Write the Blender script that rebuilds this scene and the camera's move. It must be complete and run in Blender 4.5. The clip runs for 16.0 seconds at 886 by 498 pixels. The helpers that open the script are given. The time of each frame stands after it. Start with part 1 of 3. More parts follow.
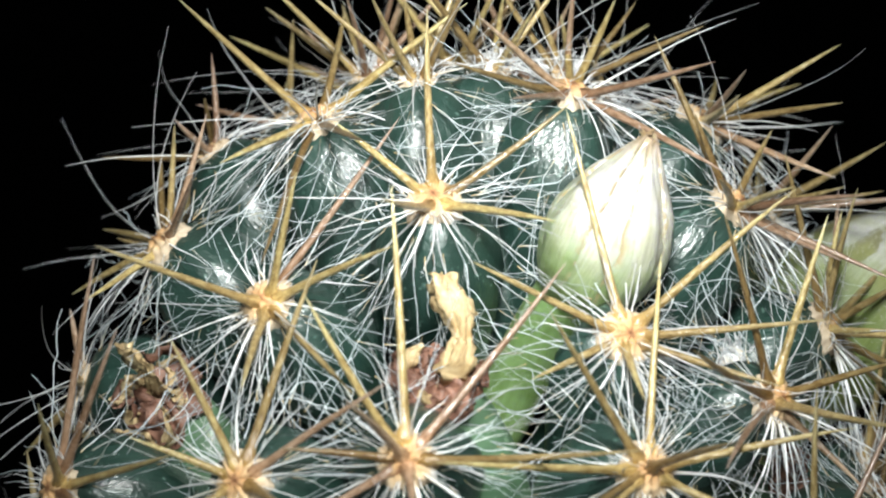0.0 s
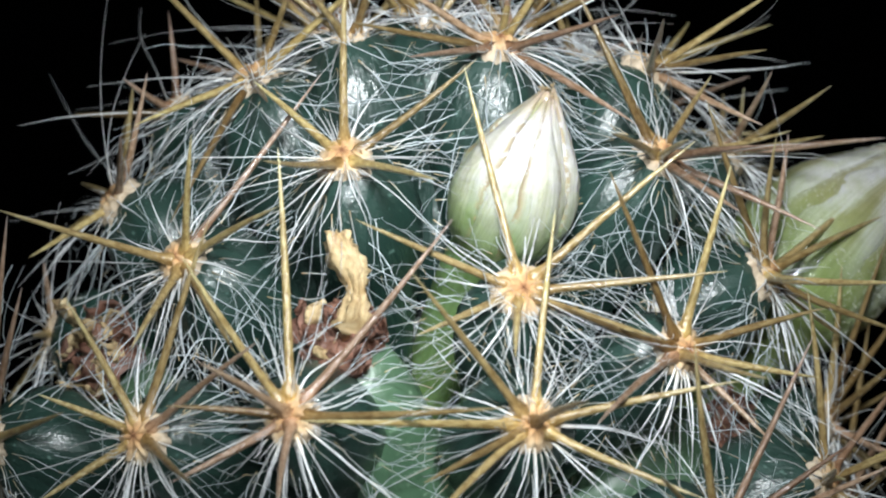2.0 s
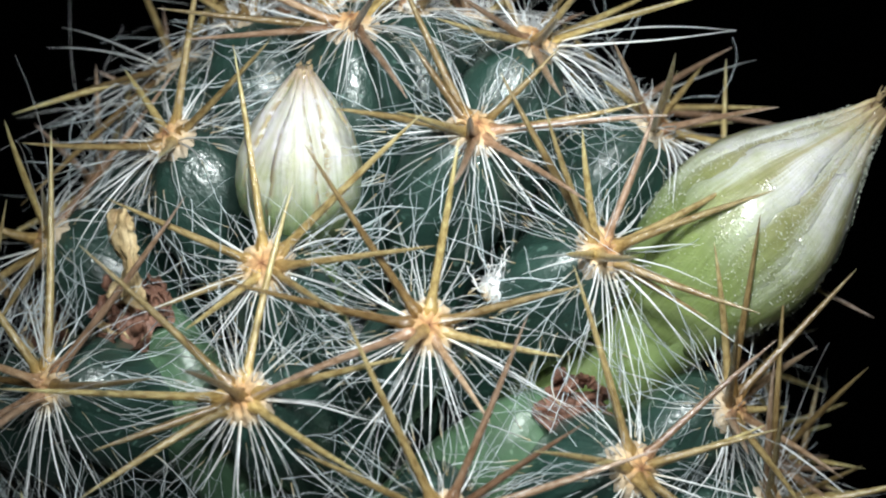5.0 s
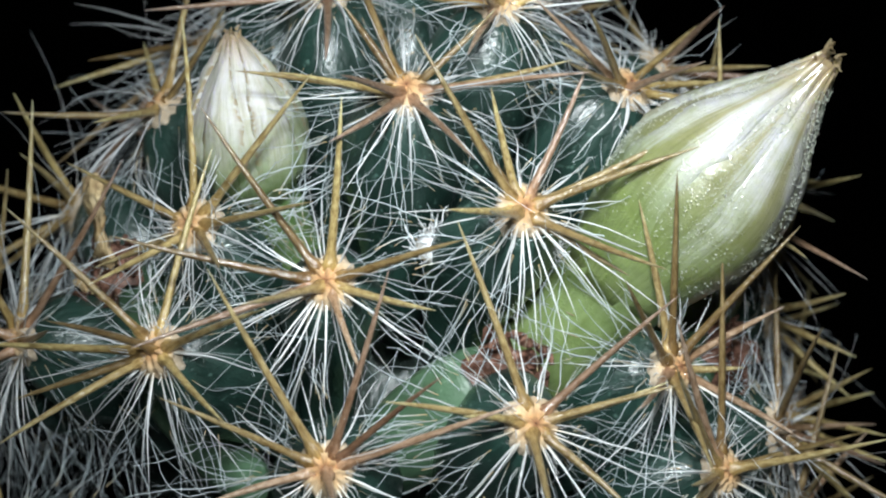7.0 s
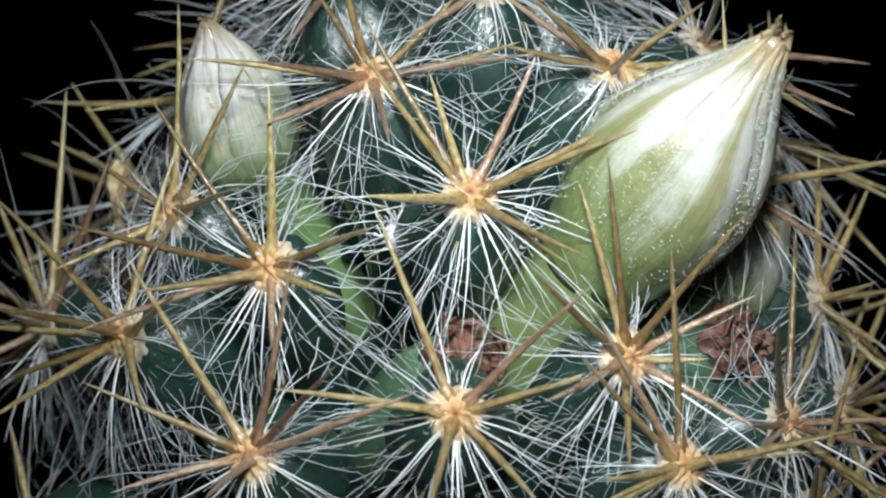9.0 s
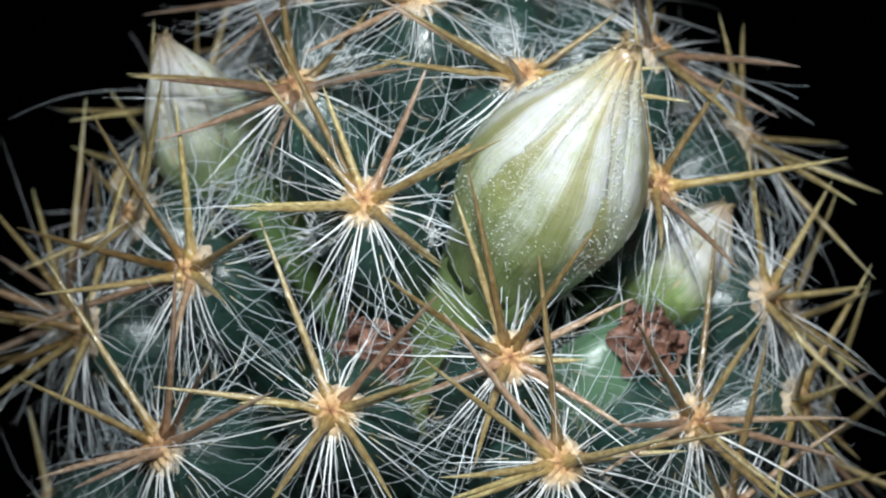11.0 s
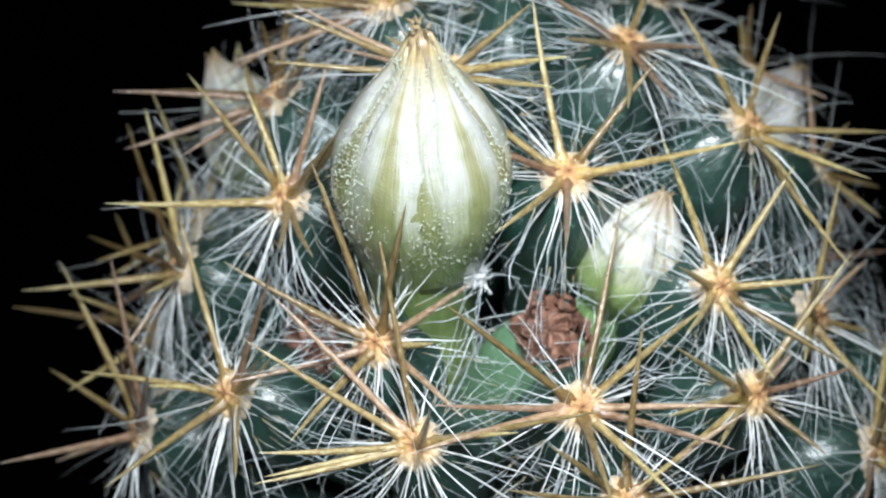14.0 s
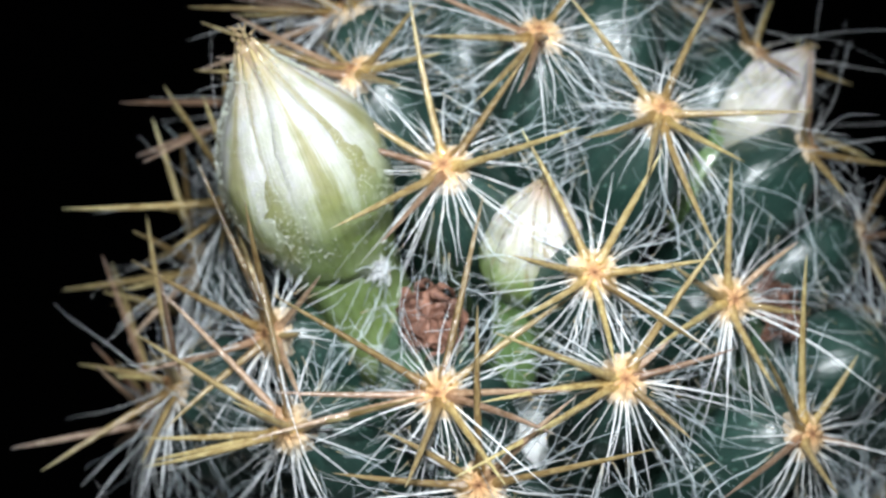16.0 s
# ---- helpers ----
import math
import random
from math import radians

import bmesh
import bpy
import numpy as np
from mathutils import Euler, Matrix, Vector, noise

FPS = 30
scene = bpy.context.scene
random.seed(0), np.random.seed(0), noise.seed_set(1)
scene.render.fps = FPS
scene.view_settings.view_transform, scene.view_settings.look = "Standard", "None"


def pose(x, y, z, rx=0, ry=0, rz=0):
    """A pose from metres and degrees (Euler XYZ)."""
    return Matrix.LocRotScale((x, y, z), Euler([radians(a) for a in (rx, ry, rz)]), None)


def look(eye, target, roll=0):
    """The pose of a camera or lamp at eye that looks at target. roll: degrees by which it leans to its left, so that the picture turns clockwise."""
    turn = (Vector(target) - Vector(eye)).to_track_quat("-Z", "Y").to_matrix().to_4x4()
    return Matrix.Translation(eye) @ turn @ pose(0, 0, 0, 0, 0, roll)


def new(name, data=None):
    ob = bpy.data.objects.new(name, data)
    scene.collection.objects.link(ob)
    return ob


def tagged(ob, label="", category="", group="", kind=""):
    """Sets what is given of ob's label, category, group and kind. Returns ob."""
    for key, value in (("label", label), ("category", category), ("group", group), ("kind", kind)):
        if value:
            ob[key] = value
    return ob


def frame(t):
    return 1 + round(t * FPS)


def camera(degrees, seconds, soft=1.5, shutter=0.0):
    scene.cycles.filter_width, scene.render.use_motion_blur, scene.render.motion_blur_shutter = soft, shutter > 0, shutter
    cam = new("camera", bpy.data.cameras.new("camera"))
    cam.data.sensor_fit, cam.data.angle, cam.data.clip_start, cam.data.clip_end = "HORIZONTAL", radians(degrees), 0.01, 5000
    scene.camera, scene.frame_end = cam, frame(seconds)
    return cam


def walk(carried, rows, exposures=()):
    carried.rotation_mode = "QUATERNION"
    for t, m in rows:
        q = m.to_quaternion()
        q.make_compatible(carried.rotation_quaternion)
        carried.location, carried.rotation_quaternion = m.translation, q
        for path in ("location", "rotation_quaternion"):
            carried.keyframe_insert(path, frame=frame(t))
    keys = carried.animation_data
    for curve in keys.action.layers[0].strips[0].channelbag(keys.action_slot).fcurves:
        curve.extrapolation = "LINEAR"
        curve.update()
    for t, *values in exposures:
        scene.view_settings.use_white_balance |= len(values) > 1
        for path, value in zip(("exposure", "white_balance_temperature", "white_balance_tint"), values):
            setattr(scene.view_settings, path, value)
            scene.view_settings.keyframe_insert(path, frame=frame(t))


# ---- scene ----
# One unit of the plan is a little over a centimetre.
U = 0.011

cam = camera(15.676, 16.0, soft=2.2)
cam.data.dof.use_dof = True
cam.data.dof.focus_distance = 9.4 * U
cam.data.dof.aperture_fstop = 110
EYE = (0.0, -10.6 * U, 0.0)
# the film camera brightens and darkens a little as the plant turns
EXPOSURES = [(0.0, 0.36, 6850, 7), (0.5, 0.15, 6700, 7), (2.0, -0.02, 6450, 8), (3.5, 0.0, 6400, 9), (5.0, -0.06, 6600, 5), (8.0, -0.15, 6300, 6), (10.5, -0.15, 6300, 6), (11.5, 0.0, 6350, 6), (14.0, 0.33, 6250, 6), (16.0, 0.50, 6350, 9)]
walk(cam, [(0, look(EYE, (0, 0, 0))), (16, look(EYE, (0, 0, 0)))], EXPOSURES)

# ---- light: an unseen lamp over the lens in a dark room, and an added fill ----
world = bpy.data.worlds.new("world")
scene.world = world
world.use_nodes = True
world.node_tree.nodes["Background"].inputs["Color"].default_value = (0.6, 0.75, 1.0, 1)
world.node_tree.nodes["Background"].inputs["Strength"].default_value = 0.002


def area_lamp(name, eye, target, power, size, color):
    data = bpy.data.lights.new(name, "AREA")
    data.shape, data.size, data.energy, data.color = "DISK", size, power, color
    ob = new(name, data)
    ob.matrix_world = look(eye, target)
    return ob


def torch(name, eye, target, power, radius, beam, color):
    """A small LED torch with a soft-edged beam."""
    data = bpy.data.lights.new(name, "SPOT")
    data.energy, data.color, data.shadow_soft_size = power, color, radius
    data.spot_size, data.spot_blend = radians(beam), 1.0
    ob = new(name, data)
    ob.matrix_world = look(eye, target)
    return ob


torch("torch_over_lens", (0.004, -0.060, 0.021), (0.001, -0.008, -0.001), 0.218, 0.0045, 42, (0.93, 0.965, 1.0))
# weak fill added near the lens to soften the torch's contrast
area_lamp("fill_beside_lens", (-0.004, -0.120, 0.02), (0, 0, 0), 0.07, 0.014, (0.9, 0.97, 1.0))

# ---- materials ----
def nodes_of(name):
    m = bpy.data.materials.new(name)
    m.use_nodes = True
    t = m.node_tree
    b = t.nodes["Principled BSDF"]
    return m, t, b


def noise_node(t, scale, detail=3.0, rough=0.55, coords="Object", stretch=None):
    tc = t.nodes.new("ShaderNodeTexCoord")
    n = t.nodes.new("ShaderNodeTexNoise")
    n.inputs["Scale"].default_value, n.inputs["Detail"].default_value, n.inputs["Roughness"].default_value = scale, detail, rough
    if stretch:
        mp = t.nodes.new("ShaderNodeMapping")
        mp.inputs["Scale"].default_value = stretch
        t.links.new(tc.outputs[coords], mp.inputs["Vector"])
        t.links.new(mp.outputs["Vector"], n.inputs["Vector"])
    else:
        t.links.new(tc.outputs[coords], n.inputs["Vector"])
    return n


def ramp(t, source, stops):
    r = t.nodes.new("ShaderNodeValToRGB")
    while len(r.color_ramp.elements) < len(stops):
        r.color_ramp.elements.new(0.5)
    for e, (at, c) in zip(r.color_ramp.elements, stops):
        e.position, e.color = at, (*c, 1) if len(c) == 3 else c
    t.links.new(source, r.inputs["Fac"])
    return r


def mixed(t, fac, a, b, mode="MIX"):
    x = t.nodes.new("ShaderNodeMix")
    x.data_type, x.blend_type = "RGBA", mode
    for socket, v in ((x.inputs[0], fac), (x.inputs[6], a), (x.inputs[7], b)):
        if isinstance(v, bpy.types.NodeSocket):
            t.links.new(v, socket)
        else:
            socket.default_value = v if isinstance(v, float) else (*v, 1)
    return x.outputs[2]


def bump(t, b, height, distance, strength=0.6):
    n = t.nodes.new("ShaderNodeBump")
    n.inputs["Strength"].default_value, n.inputs["Distance"].default_value = strength, distance
    t.links.new(height, n.inputs["Height"])
    t.links.new(n.outputs["Normal"], b.inputs["Normal"])
    t.links.new(n.outputs["Normal"], b.inputs["Coat Normal"])


def uv_axes(t):
    tc = t.nodes.new("ShaderNodeTexCoord")
    s = t.nodes.new("ShaderNodeSeparateXYZ")
    t.links.new(tc.outputs["UV"], s.inputs[0])
    return s.outputs["X"], s.outputs["Y"]


def maths(t, kind, a, b=None, c=None):
    n = t.nodes.new("ShaderNodeMath")
    n.operation = kind
    for socket, v in zip(n.inputs, (a, b, c)):
        if isinstance(v, bpy.types.NodeSocket):
            t.links.new(v, socket)
        elif v is not None:
            socket.default_value = v
    return n.outputs[0]


def flesh_material(name, dark, mid, speck, rough=0.3, relief_depth=0.00009):
    """Waxy green skin with a fine grain of pale dots."""
    m, t, b = nodes_of(name)
    big = noise_node(t, 260, 3)
    c = ramp(t, big.outputs["Fac"], ((0.3, dark), (0.75, mid)))
    fine = noise_node(t, 3200, 1)
    dots = ramp(t, fine.outputs["Fac"], ((0.66, (0, 0, 0)), (0.76, (1, 1, 1))))
    t.links.new(mixed(t, dots.outputs["Color"], c.outputs["Color"], speck), b.inputs["Base Color"])
    b.inputs["Roughness"].default_value = rough
    b.inputs["Coat Weight"].default_value, b.inputs["Coat Roughness"].default_value = 1.0, 0.22
    # lengthwise wrinkles and a fine grain
    wrinkles = noise_node(t, 2700, 3, 0.6, "Object", (1, 1, 0.25))
    grain = noise_node(t, 9000, 2, 0.6)
    relief = maths(t, "MULTIPLY_ADD", grain.outputs["Fac"], 0.22, wrinkles.outputs["Fac"])
    bump(t, b, relief, relief_depth, 1.0)
    return m


def spine_material(name, gain):
    """Horny needles: bulbous orange foot, tawny shaft, paler point."""
    m, t, b = nodes_of(name)
    u, v = uv_axes(t)
    along = ramp(t, v, tuple((at, tuple(g * c for g, c in zip(gain, color))) for at, color in ((0.0, (0.74, 0.50, 0.24)), (0.05, (0.62, 0.36, 0.14)), (0.11, (0.40, 0.245, 0.105)), (0.4, (0.37, 0.265, 0.14)), (0.8, (0.40, 0.315, 0.185)), (1.0, (0.54, 0.48, 0.35)))))
    streak = noise_node(t, 900, 4, 0.6, "Object", (1, 1, 0.12))
    tone = ramp(t, streak.outputs["Fac"], ((0.3, (0.5, 0.44, 0.36)), (0.5, (0.9, 0.88, 0.84)), (0.72, (1.25, 1.25, 1.2))))
    info = t.nodes.new("ShaderNodeObjectInfo")
    each = ramp(t, info.outputs["Random"], ((0.0, (0.40, 0.32, 0.27)), (0.3, (0.68, 0.62, 0.57)), (0.6, (0.93, 0.88, 0.84)), (1.0, (1.14, 1.12, 1.0))))
    c = mixed(t, 1.0, along.outputs["Color"], tone.outputs["Color"], "MULTIPLY")
    pits = noise_node(t, 6000, 3, 0.7, "Object", (1, 1, 0.45))
    # dark pits and granular highlights, both put into the horn colour
    pit_glints = ramp(t, pits.outputs["Fac"], ((0.36, (0.62, 0.55, 0.46)), (0.52, (1, 1, 1)), (0.66, (1.3, 1.36, 1.42))))
    c = mixed(t, 1.0, c, pit_glints.outputs["Color"], "MULTIPLY")
    t.links.new(mixed(t, 1.0, c, each.outputs["Color"], "MULTIPLY"), b.inputs["Base Color"])
    b.inputs["Roughness"].default_value = 0.30
    b.inputs["Coat Weight"].default_value, b.inputs["Coat Roughness"].default_value = 0.5, 0.15
    bump(t, b, pits.outputs["Fac"], 0.00007, 1.0)
    return m


def hair_material(name, color, rough=0.35, single=False):
    m, t, b = nodes_of(name)
    if single:
        chance = t.nodes.new("ShaderNodeObjectInfo").outputs["Random"]
    else:
        chance = t.nodes.new("ShaderNodeNewGeometry").outputs["Random Per Island"]
    tone = ramp(t, chance, ((0.0, tuple(0.42 * c for c in color)), (0.35, tuple(0.6 * c for c in color)), (0.7, tuple(0.85 * c for c in color)), (1.0, color)))
    u, v = uv_axes(t)
    foot = ramp(t, v, ((0.0, (0.85, 0.55, 0.25)), (0.10, (1.0, 0.92, 0.8)), (0.25, (1.0, 1.0, 1.0))))
    t.links.new(mixed(t, 1.0, tone.outputs["Color"], foot.outputs["Color"], "MULTIPLY"), b.inputs["Base Color"])
    b.inputs["Roughness"].default_value = rough
    return m


def wool_material():
    m, t, b = nodes_of("areole_wool")
    u, v = uv_axes(t)
    n = noise_node(t, 2600, 3)
    c = ramp(t, v, ((0.0, (0.26, 0.11, 0.05)), (0.25, (0.60, 0.36, 0.17)), (0.60, (0.64, 0.46, 0.27)), (0.8, (0.60, 0.47, 0.32)), (1.0, (0.52, 0.44, 0.34))))
    k = ramp(t, n.outputs["Fac"], ((0.3, (0.6, 0.55, 0.5)), (0.65, (1, 1, 1))))
    t.links.new(mixed(t, 1.0, c.outputs["Color"], k.outputs["Color"], "MULTIPLY"), b.inputs["Base Color"])
    b.inputs["Roughness"].default_value = 0.9
    bump(t, b, n.outputs["Fac"], 0.0001, 0.8)
    return m


def tepal_material(name, low, high, stripe, gold, point, width, green_to=0.36, white_from=0.57, papillae=1.0, papery=0.0):
    """A petal-like scale: green foot, pale blade, a ragged olive mid-stripe that turns golden, a dry point, fine papillae."""
    m, t, b = nodes_of(name)
    u, v = uv_axes(t)
    patchy = noise_node(t, 340, 4, 0.6)
    high_up = maths(t, "MULTIPLY_ADD", patchy.outputs["Fac"], 0.22, maths(t, "ADD", v, -0.11))
    blade = ramp(t, high_up, ((green_to, low), (white_from, high), (0.80, high), (0.93, point)))
    # the stripe: its own width and lean on each scale, with a ragged edge
    chance = t.nodes.new("ShaderNodeObjectInfo").outputs["Random"]
    ragged = noise_node(t, 26, 4, 0.7, "UV", (1.0, 0.22, 1.0))
    lean = noise_node(t, 500, 2, 0.5)
    aside = maths(t, "ABSOLUTE", maths(t, "ADD", maths(t, "MULTIPLY_ADD", lean.outputs["Fac"], 0.14, u), -0.57))
    edge = maths(t, "MULTIPLY_ADD", ragged.outputs["Fac"], 0.30, maths(t, "MULTIPLY_ADD", chance, -0.06, maths(t, "MULTIPLY_ADD", v, 0.42, aside)))
    edge = maths(t, "ADD", edge, -0.33)
    vein = ramp(t, edge, ((0.08 + 0.4 * width, (1, 1, 1)), (0.10 + 1.1 * width, (0, 0, 0))))
    fade = ramp(t, high_up, ((green_to - 0.08, (0.0, 0.0, 0.0)), (0.5 * (green_to + white_from), (0.78, 0.78, 0.78)), (0.84, (0.7, 0.7, 0.7)), (0.95, (0.2, 0.2, 0.2))))
    amount = mixed(t, 1.0, vein.outputs["Color"], fade.outputs["Color"], "MULTIPLY")
    tint = ramp(t, v, ((0.45, stripe), (0.85, gold)))
    c = mixed(t, amount, blade.outputs["Color"], tint.outputs["Color"])
    cloud = noise_node(t, 800, 5, 0.65)
    stain = ramp(t, cloud.outputs["Fac"], ((0.32, (0.74, 0.76, 0.62)), (0.54, (1.0, 1.0, 1.0)), (0.72, (1.1, 1.09, 1.08))))
    c = mixed(t, 1.0, c, stain.outputs["Color"], "MULTIPLY")
    grain = noise_node(t, 30, 5, 0.7, "UV", (1.0, 0.10, 1.0))
    streaks = ramp(t, grain.outputs["Fac"], ((0.32, (0.74, 0.76, 0.60)), (0.5, (0.97, 0.97, 0.95)), (0.7, (1.12, 1.12, 1.12))))
    c = mixed(t, 1.0, c, streaks.outputs["Color"], "MULTIPLY")
    tc = t.nodes.new("ShaderNodeTexCoord")
    cells = t.nodes.new("ShaderNodeTexVoronoi")
    cells.inputs["Scale"].default_value = 9500
    t.links.new(tc.outputs["Object"], cells.inputs["Vector"])
    bead = ramp(t, cells.outputs["Distance"], ((0.05, (1, 1, 1)), (0.5, (0, 0, 0))))
    sparse = noise_node(t, 2400, 2, 0.5)
    where = ramp(t, sparse.outputs["Fac"], ((0.40, (0.1, 0.1, 0.1)), (0.62, (1, 1, 1))))
    beads = mixed(t, 1.0, bead.outputs["Color"], where.outputs["Color"], "MULTIPLY")
    t.links.new(c, b.inputs["Base Color"])
    b.inputs["Roughness"].default_value = 0.40
    b.inputs["Coat Weight"].default_value, b.inputs["Coat Roughness"].default_value = 1.0, 0.12
    b.inputs["Subsurface Weight"].default_value, b.inputs["Subsurface Scale"].default_value = 0.4, 0.0012
    b.inputs["Subsurface Radius"].default_value = (0.8, 1.0, 0.4)
    # fibres and a speckled brown margin on a papery scale
    if papery:
        rim = ramp(t, maths(t, "ABSOLUTE", maths(t, "ADD", u, -0.5)), ((0.33, (0, 0, 0)), (0.46, (1, 1, 1))))
        speck = ramp(t, noise_node(t, 3800, 2, 0.6).outputs["Fac"], ((0.44, (0, 0, 0)), (0.54, (papery, papery, papery))))
        t.links.new(mixed(t, mixed(t, 1.0, rim.outputs["Color"], speck.outputs["Color"], "MULTIPLY"), c, (0.34, 0.27, 0.14)), b.inputs["Base Color"])
        b.inputs["Coat Weight"].default_value = 0.4
    height = maths(t, "MULTIPLY_ADD", grain.outputs["Fac"], 1.6 * papery, maths(t, "MULTIPLY", beads, papillae))
    bump(t, b, height, 0.00003, 1.0)
    return m


def dry_material(name, dark, light):
    """Dead, papery tissue: fibres along it, paler worn edges, blotches."""
    m, t, b = nodes_of(name)
    u, v = uv_axes(t)
    n = noise_node(t, 1500, 5, 0.7)
    fibres = noise_node(t, 16, 4, 0.7, "UV", (1.0, 0.10, 1.0))
    c = ramp(t, n.outputs["Fac"], ((0.30, dark), (0.52, tuple(0.6 * p + 0.4 * q for p, q in zip(dark, light))), (0.74, light)))
    f = ramp(t, fibres.outputs["Fac"], ((0.33, (0.50, 0.42, 0.40)), (0.52, (0.95, 0.93, 0.92)), (0.7, (1.3, 1.35, 1.4))))
    t.links.new(mixed(t, 1.0, c.outputs["Color"], f.outputs["Color"], "MULTIPLY"), b.inputs["Base Color"])
    b.inputs["Roughness"].default_value = 0.55
    bump(t, b, fibres.outputs["Fac"], 0.0001, 0.8)
    return m


def papilla_material(color):
    """Clear, wet-looking beads."""
    m, t, b = nodes_of("papilla_skin")
    b.inputs["Base Color"].default_value = color
    b.inputs["Roughness"].default_value, b.inputs["Coat Weight"].default_value = 0.16, 1.0
    return m


def plain_material(name, color, rough):
    m, t, b = nodes_of(name)
    b.inputs["Specular IOR Level"].default_value = 0.05
    n = noise_node(t, 60, 4)
    c = ramp(t, n.outputs["Fac"], ((0.3, tuple(0.7 * v for v in color)), (0.7, color)))
    t.links.new(c.outputs["Color"], b.inputs["Base Color"])
    b.inputs["Roughness"].default_value = rough
    return m


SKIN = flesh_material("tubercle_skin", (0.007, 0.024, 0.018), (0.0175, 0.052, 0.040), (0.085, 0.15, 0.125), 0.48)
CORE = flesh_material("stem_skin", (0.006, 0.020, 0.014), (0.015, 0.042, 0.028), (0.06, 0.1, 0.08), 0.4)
FRUIT = flesh_material("fruit_skin", (0.055, 0.115, 0.065), (0.105, 0.185, 0.105), (0.20, 0.30, 0.20), 0.35, 0.00004)
FRUIT.node_tree.nodes["Principled BSDF"].inputs["Coat Weight"].default_value = 0.15
HORN = spine_material("spine_horn", (1.04, 1.00, 1.36))
# brown old horn, darkened further for the weak light at the outline
HORN_OLD_DIM = spine_material("spine_horn_old_dim", (0.66, 0.54, 0.62))
HORN_YOUNG = spine_material("spine_horn_young", (1.06, 1.16, 1.06))
HAIR = hair_material("radial_hair", (0.92, 0.93, 0.94))
HAIR_RADIAL = hair_material("radial_spine", (0.90, 0.92, 0.93), 0.26, True)
HAIR_FINE = hair_material("fine_hair", (0.74, 0.82, 0.86), 0.26)
WOOL = wool_material()
TEPAL_GREEN = tepal_material("tepal_green", (0.215, 0.28, 0.105), (0.595, 0.61, 0.55), (0.135, 0.175, 0.03), (0.32, 0.26, 0.08), (0.50, 0.39, 0.20), 0.14, 0.40, 0.68, 0.5)
BUD_GREEN = tepal_material("bud_green", (0.235, 0.315, 0.125), (0.46, 0.45, 0.36), (0.20, 0.26, 0.06), (0.3, 0.26, 0.1), (0.34, 0.25, 0.15), 0.05, 0.36, 0.6, 0.6)
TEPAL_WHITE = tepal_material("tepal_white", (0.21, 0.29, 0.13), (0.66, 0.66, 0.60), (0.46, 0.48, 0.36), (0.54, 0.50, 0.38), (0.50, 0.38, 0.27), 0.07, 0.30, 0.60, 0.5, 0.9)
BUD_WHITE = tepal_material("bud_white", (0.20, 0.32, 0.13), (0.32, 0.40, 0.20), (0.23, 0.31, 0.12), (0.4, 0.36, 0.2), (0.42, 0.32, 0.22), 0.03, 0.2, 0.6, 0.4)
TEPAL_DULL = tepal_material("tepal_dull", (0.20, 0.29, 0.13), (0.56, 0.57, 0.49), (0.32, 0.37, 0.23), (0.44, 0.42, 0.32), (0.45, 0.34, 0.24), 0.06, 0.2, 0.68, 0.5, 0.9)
TEPAL_SMALL = tepal_material("tepal_small", (0.235, 0.33, 0.12), (0.70, 0.69, 0.63), (0.50, 0.51, 0.38), (0.56, 0.50, 0.38), (0.50, 0.38, 0.27), 0.06, 0.36, 0.62, 0.5, 0.9)
TEPAL_CREAM = tepal_material("tepal_cream", (0.40, 0.42, 0.32), (0.74, 0.72, 0.66), (0.60, 0.58, 0.48), (0.6, 0.52, 0.4), (0.58, 0.47, 0.36), 0.05, 0.16, 0.5, 0.6)
PAPILLA = papilla_material((0.54, 0.56, 0.48, 1))
DRY_RED = dry_material("withered_red", (0.08, 0.036, 0.024), (0.36, 0.185, 0.125))
DRY_TAN = dry_material("withered_tan", (0.40, 0.27, 0.12), (0.74, 0.62, 0.38))
CLOTH = plain_material("black_cloth", (0.0012, 0.0012, 0.0014), 0.95)
TABLE = plain_material("dark_table", (0.012, 0.011, 0.010), 0.7)


# ---- geometry helpers ----
def part(name, mesh, material, parent, label="", m=None):
    ob = new(name, mesh)
    if material and not mesh.materials:
        mesh.materials.append(material)
    ob.parent = parent
    if m is not None:
        ob.matrix_basis = m
    if label:
        ob["label"] = label
    return ob


def grid_mesh(name, pts, uv=None, closed=False, smooth=True, cap=False):
    """A mesh from a rows x columns array of points; closed joins the columns."""
    rows, cols = pts.shape[:2]
    verts = pts.reshape(-1, 3).tolist()
    faces, uvs = [], []
    for i in range(rows - 1):
        for j in range(cols if closed else cols - 1):
            k = (j + 1) % cols
            faces.append((i * cols + j, i * cols + k, (i + 1) * cols + k, (i + 1) * cols + j))
            u0, u1 = j / (cols - 1 + closed), (j + 1) / (cols - 1 + closed)
            v0, v1 = i / (rows - 1), (i + 1) / (rows - 1)
            uvs += [(u0, v0), (u1, v0), (u1, v1), (u0, v1)]
    if cap:
        for ring, v in ((0, 0.0), (rows - 1, 1.0)):
            faces.append(tuple(ring * cols + j for j in (range(cols) if ring else reversed(range(cols)))))
            uvs += [(0.5, v)] * cols
    me = bpy.data.meshes.new(name)
    me.from_pydata(verts, [], faces)
    me.uv_layers.new(name="uv").data.foreach_set("uv", np.array(uvs, dtype=np.float32).ravel())
    me.polygons.foreach_set("use_smooth", [smooth] * len(me.polygons))
    me.update()
    return me


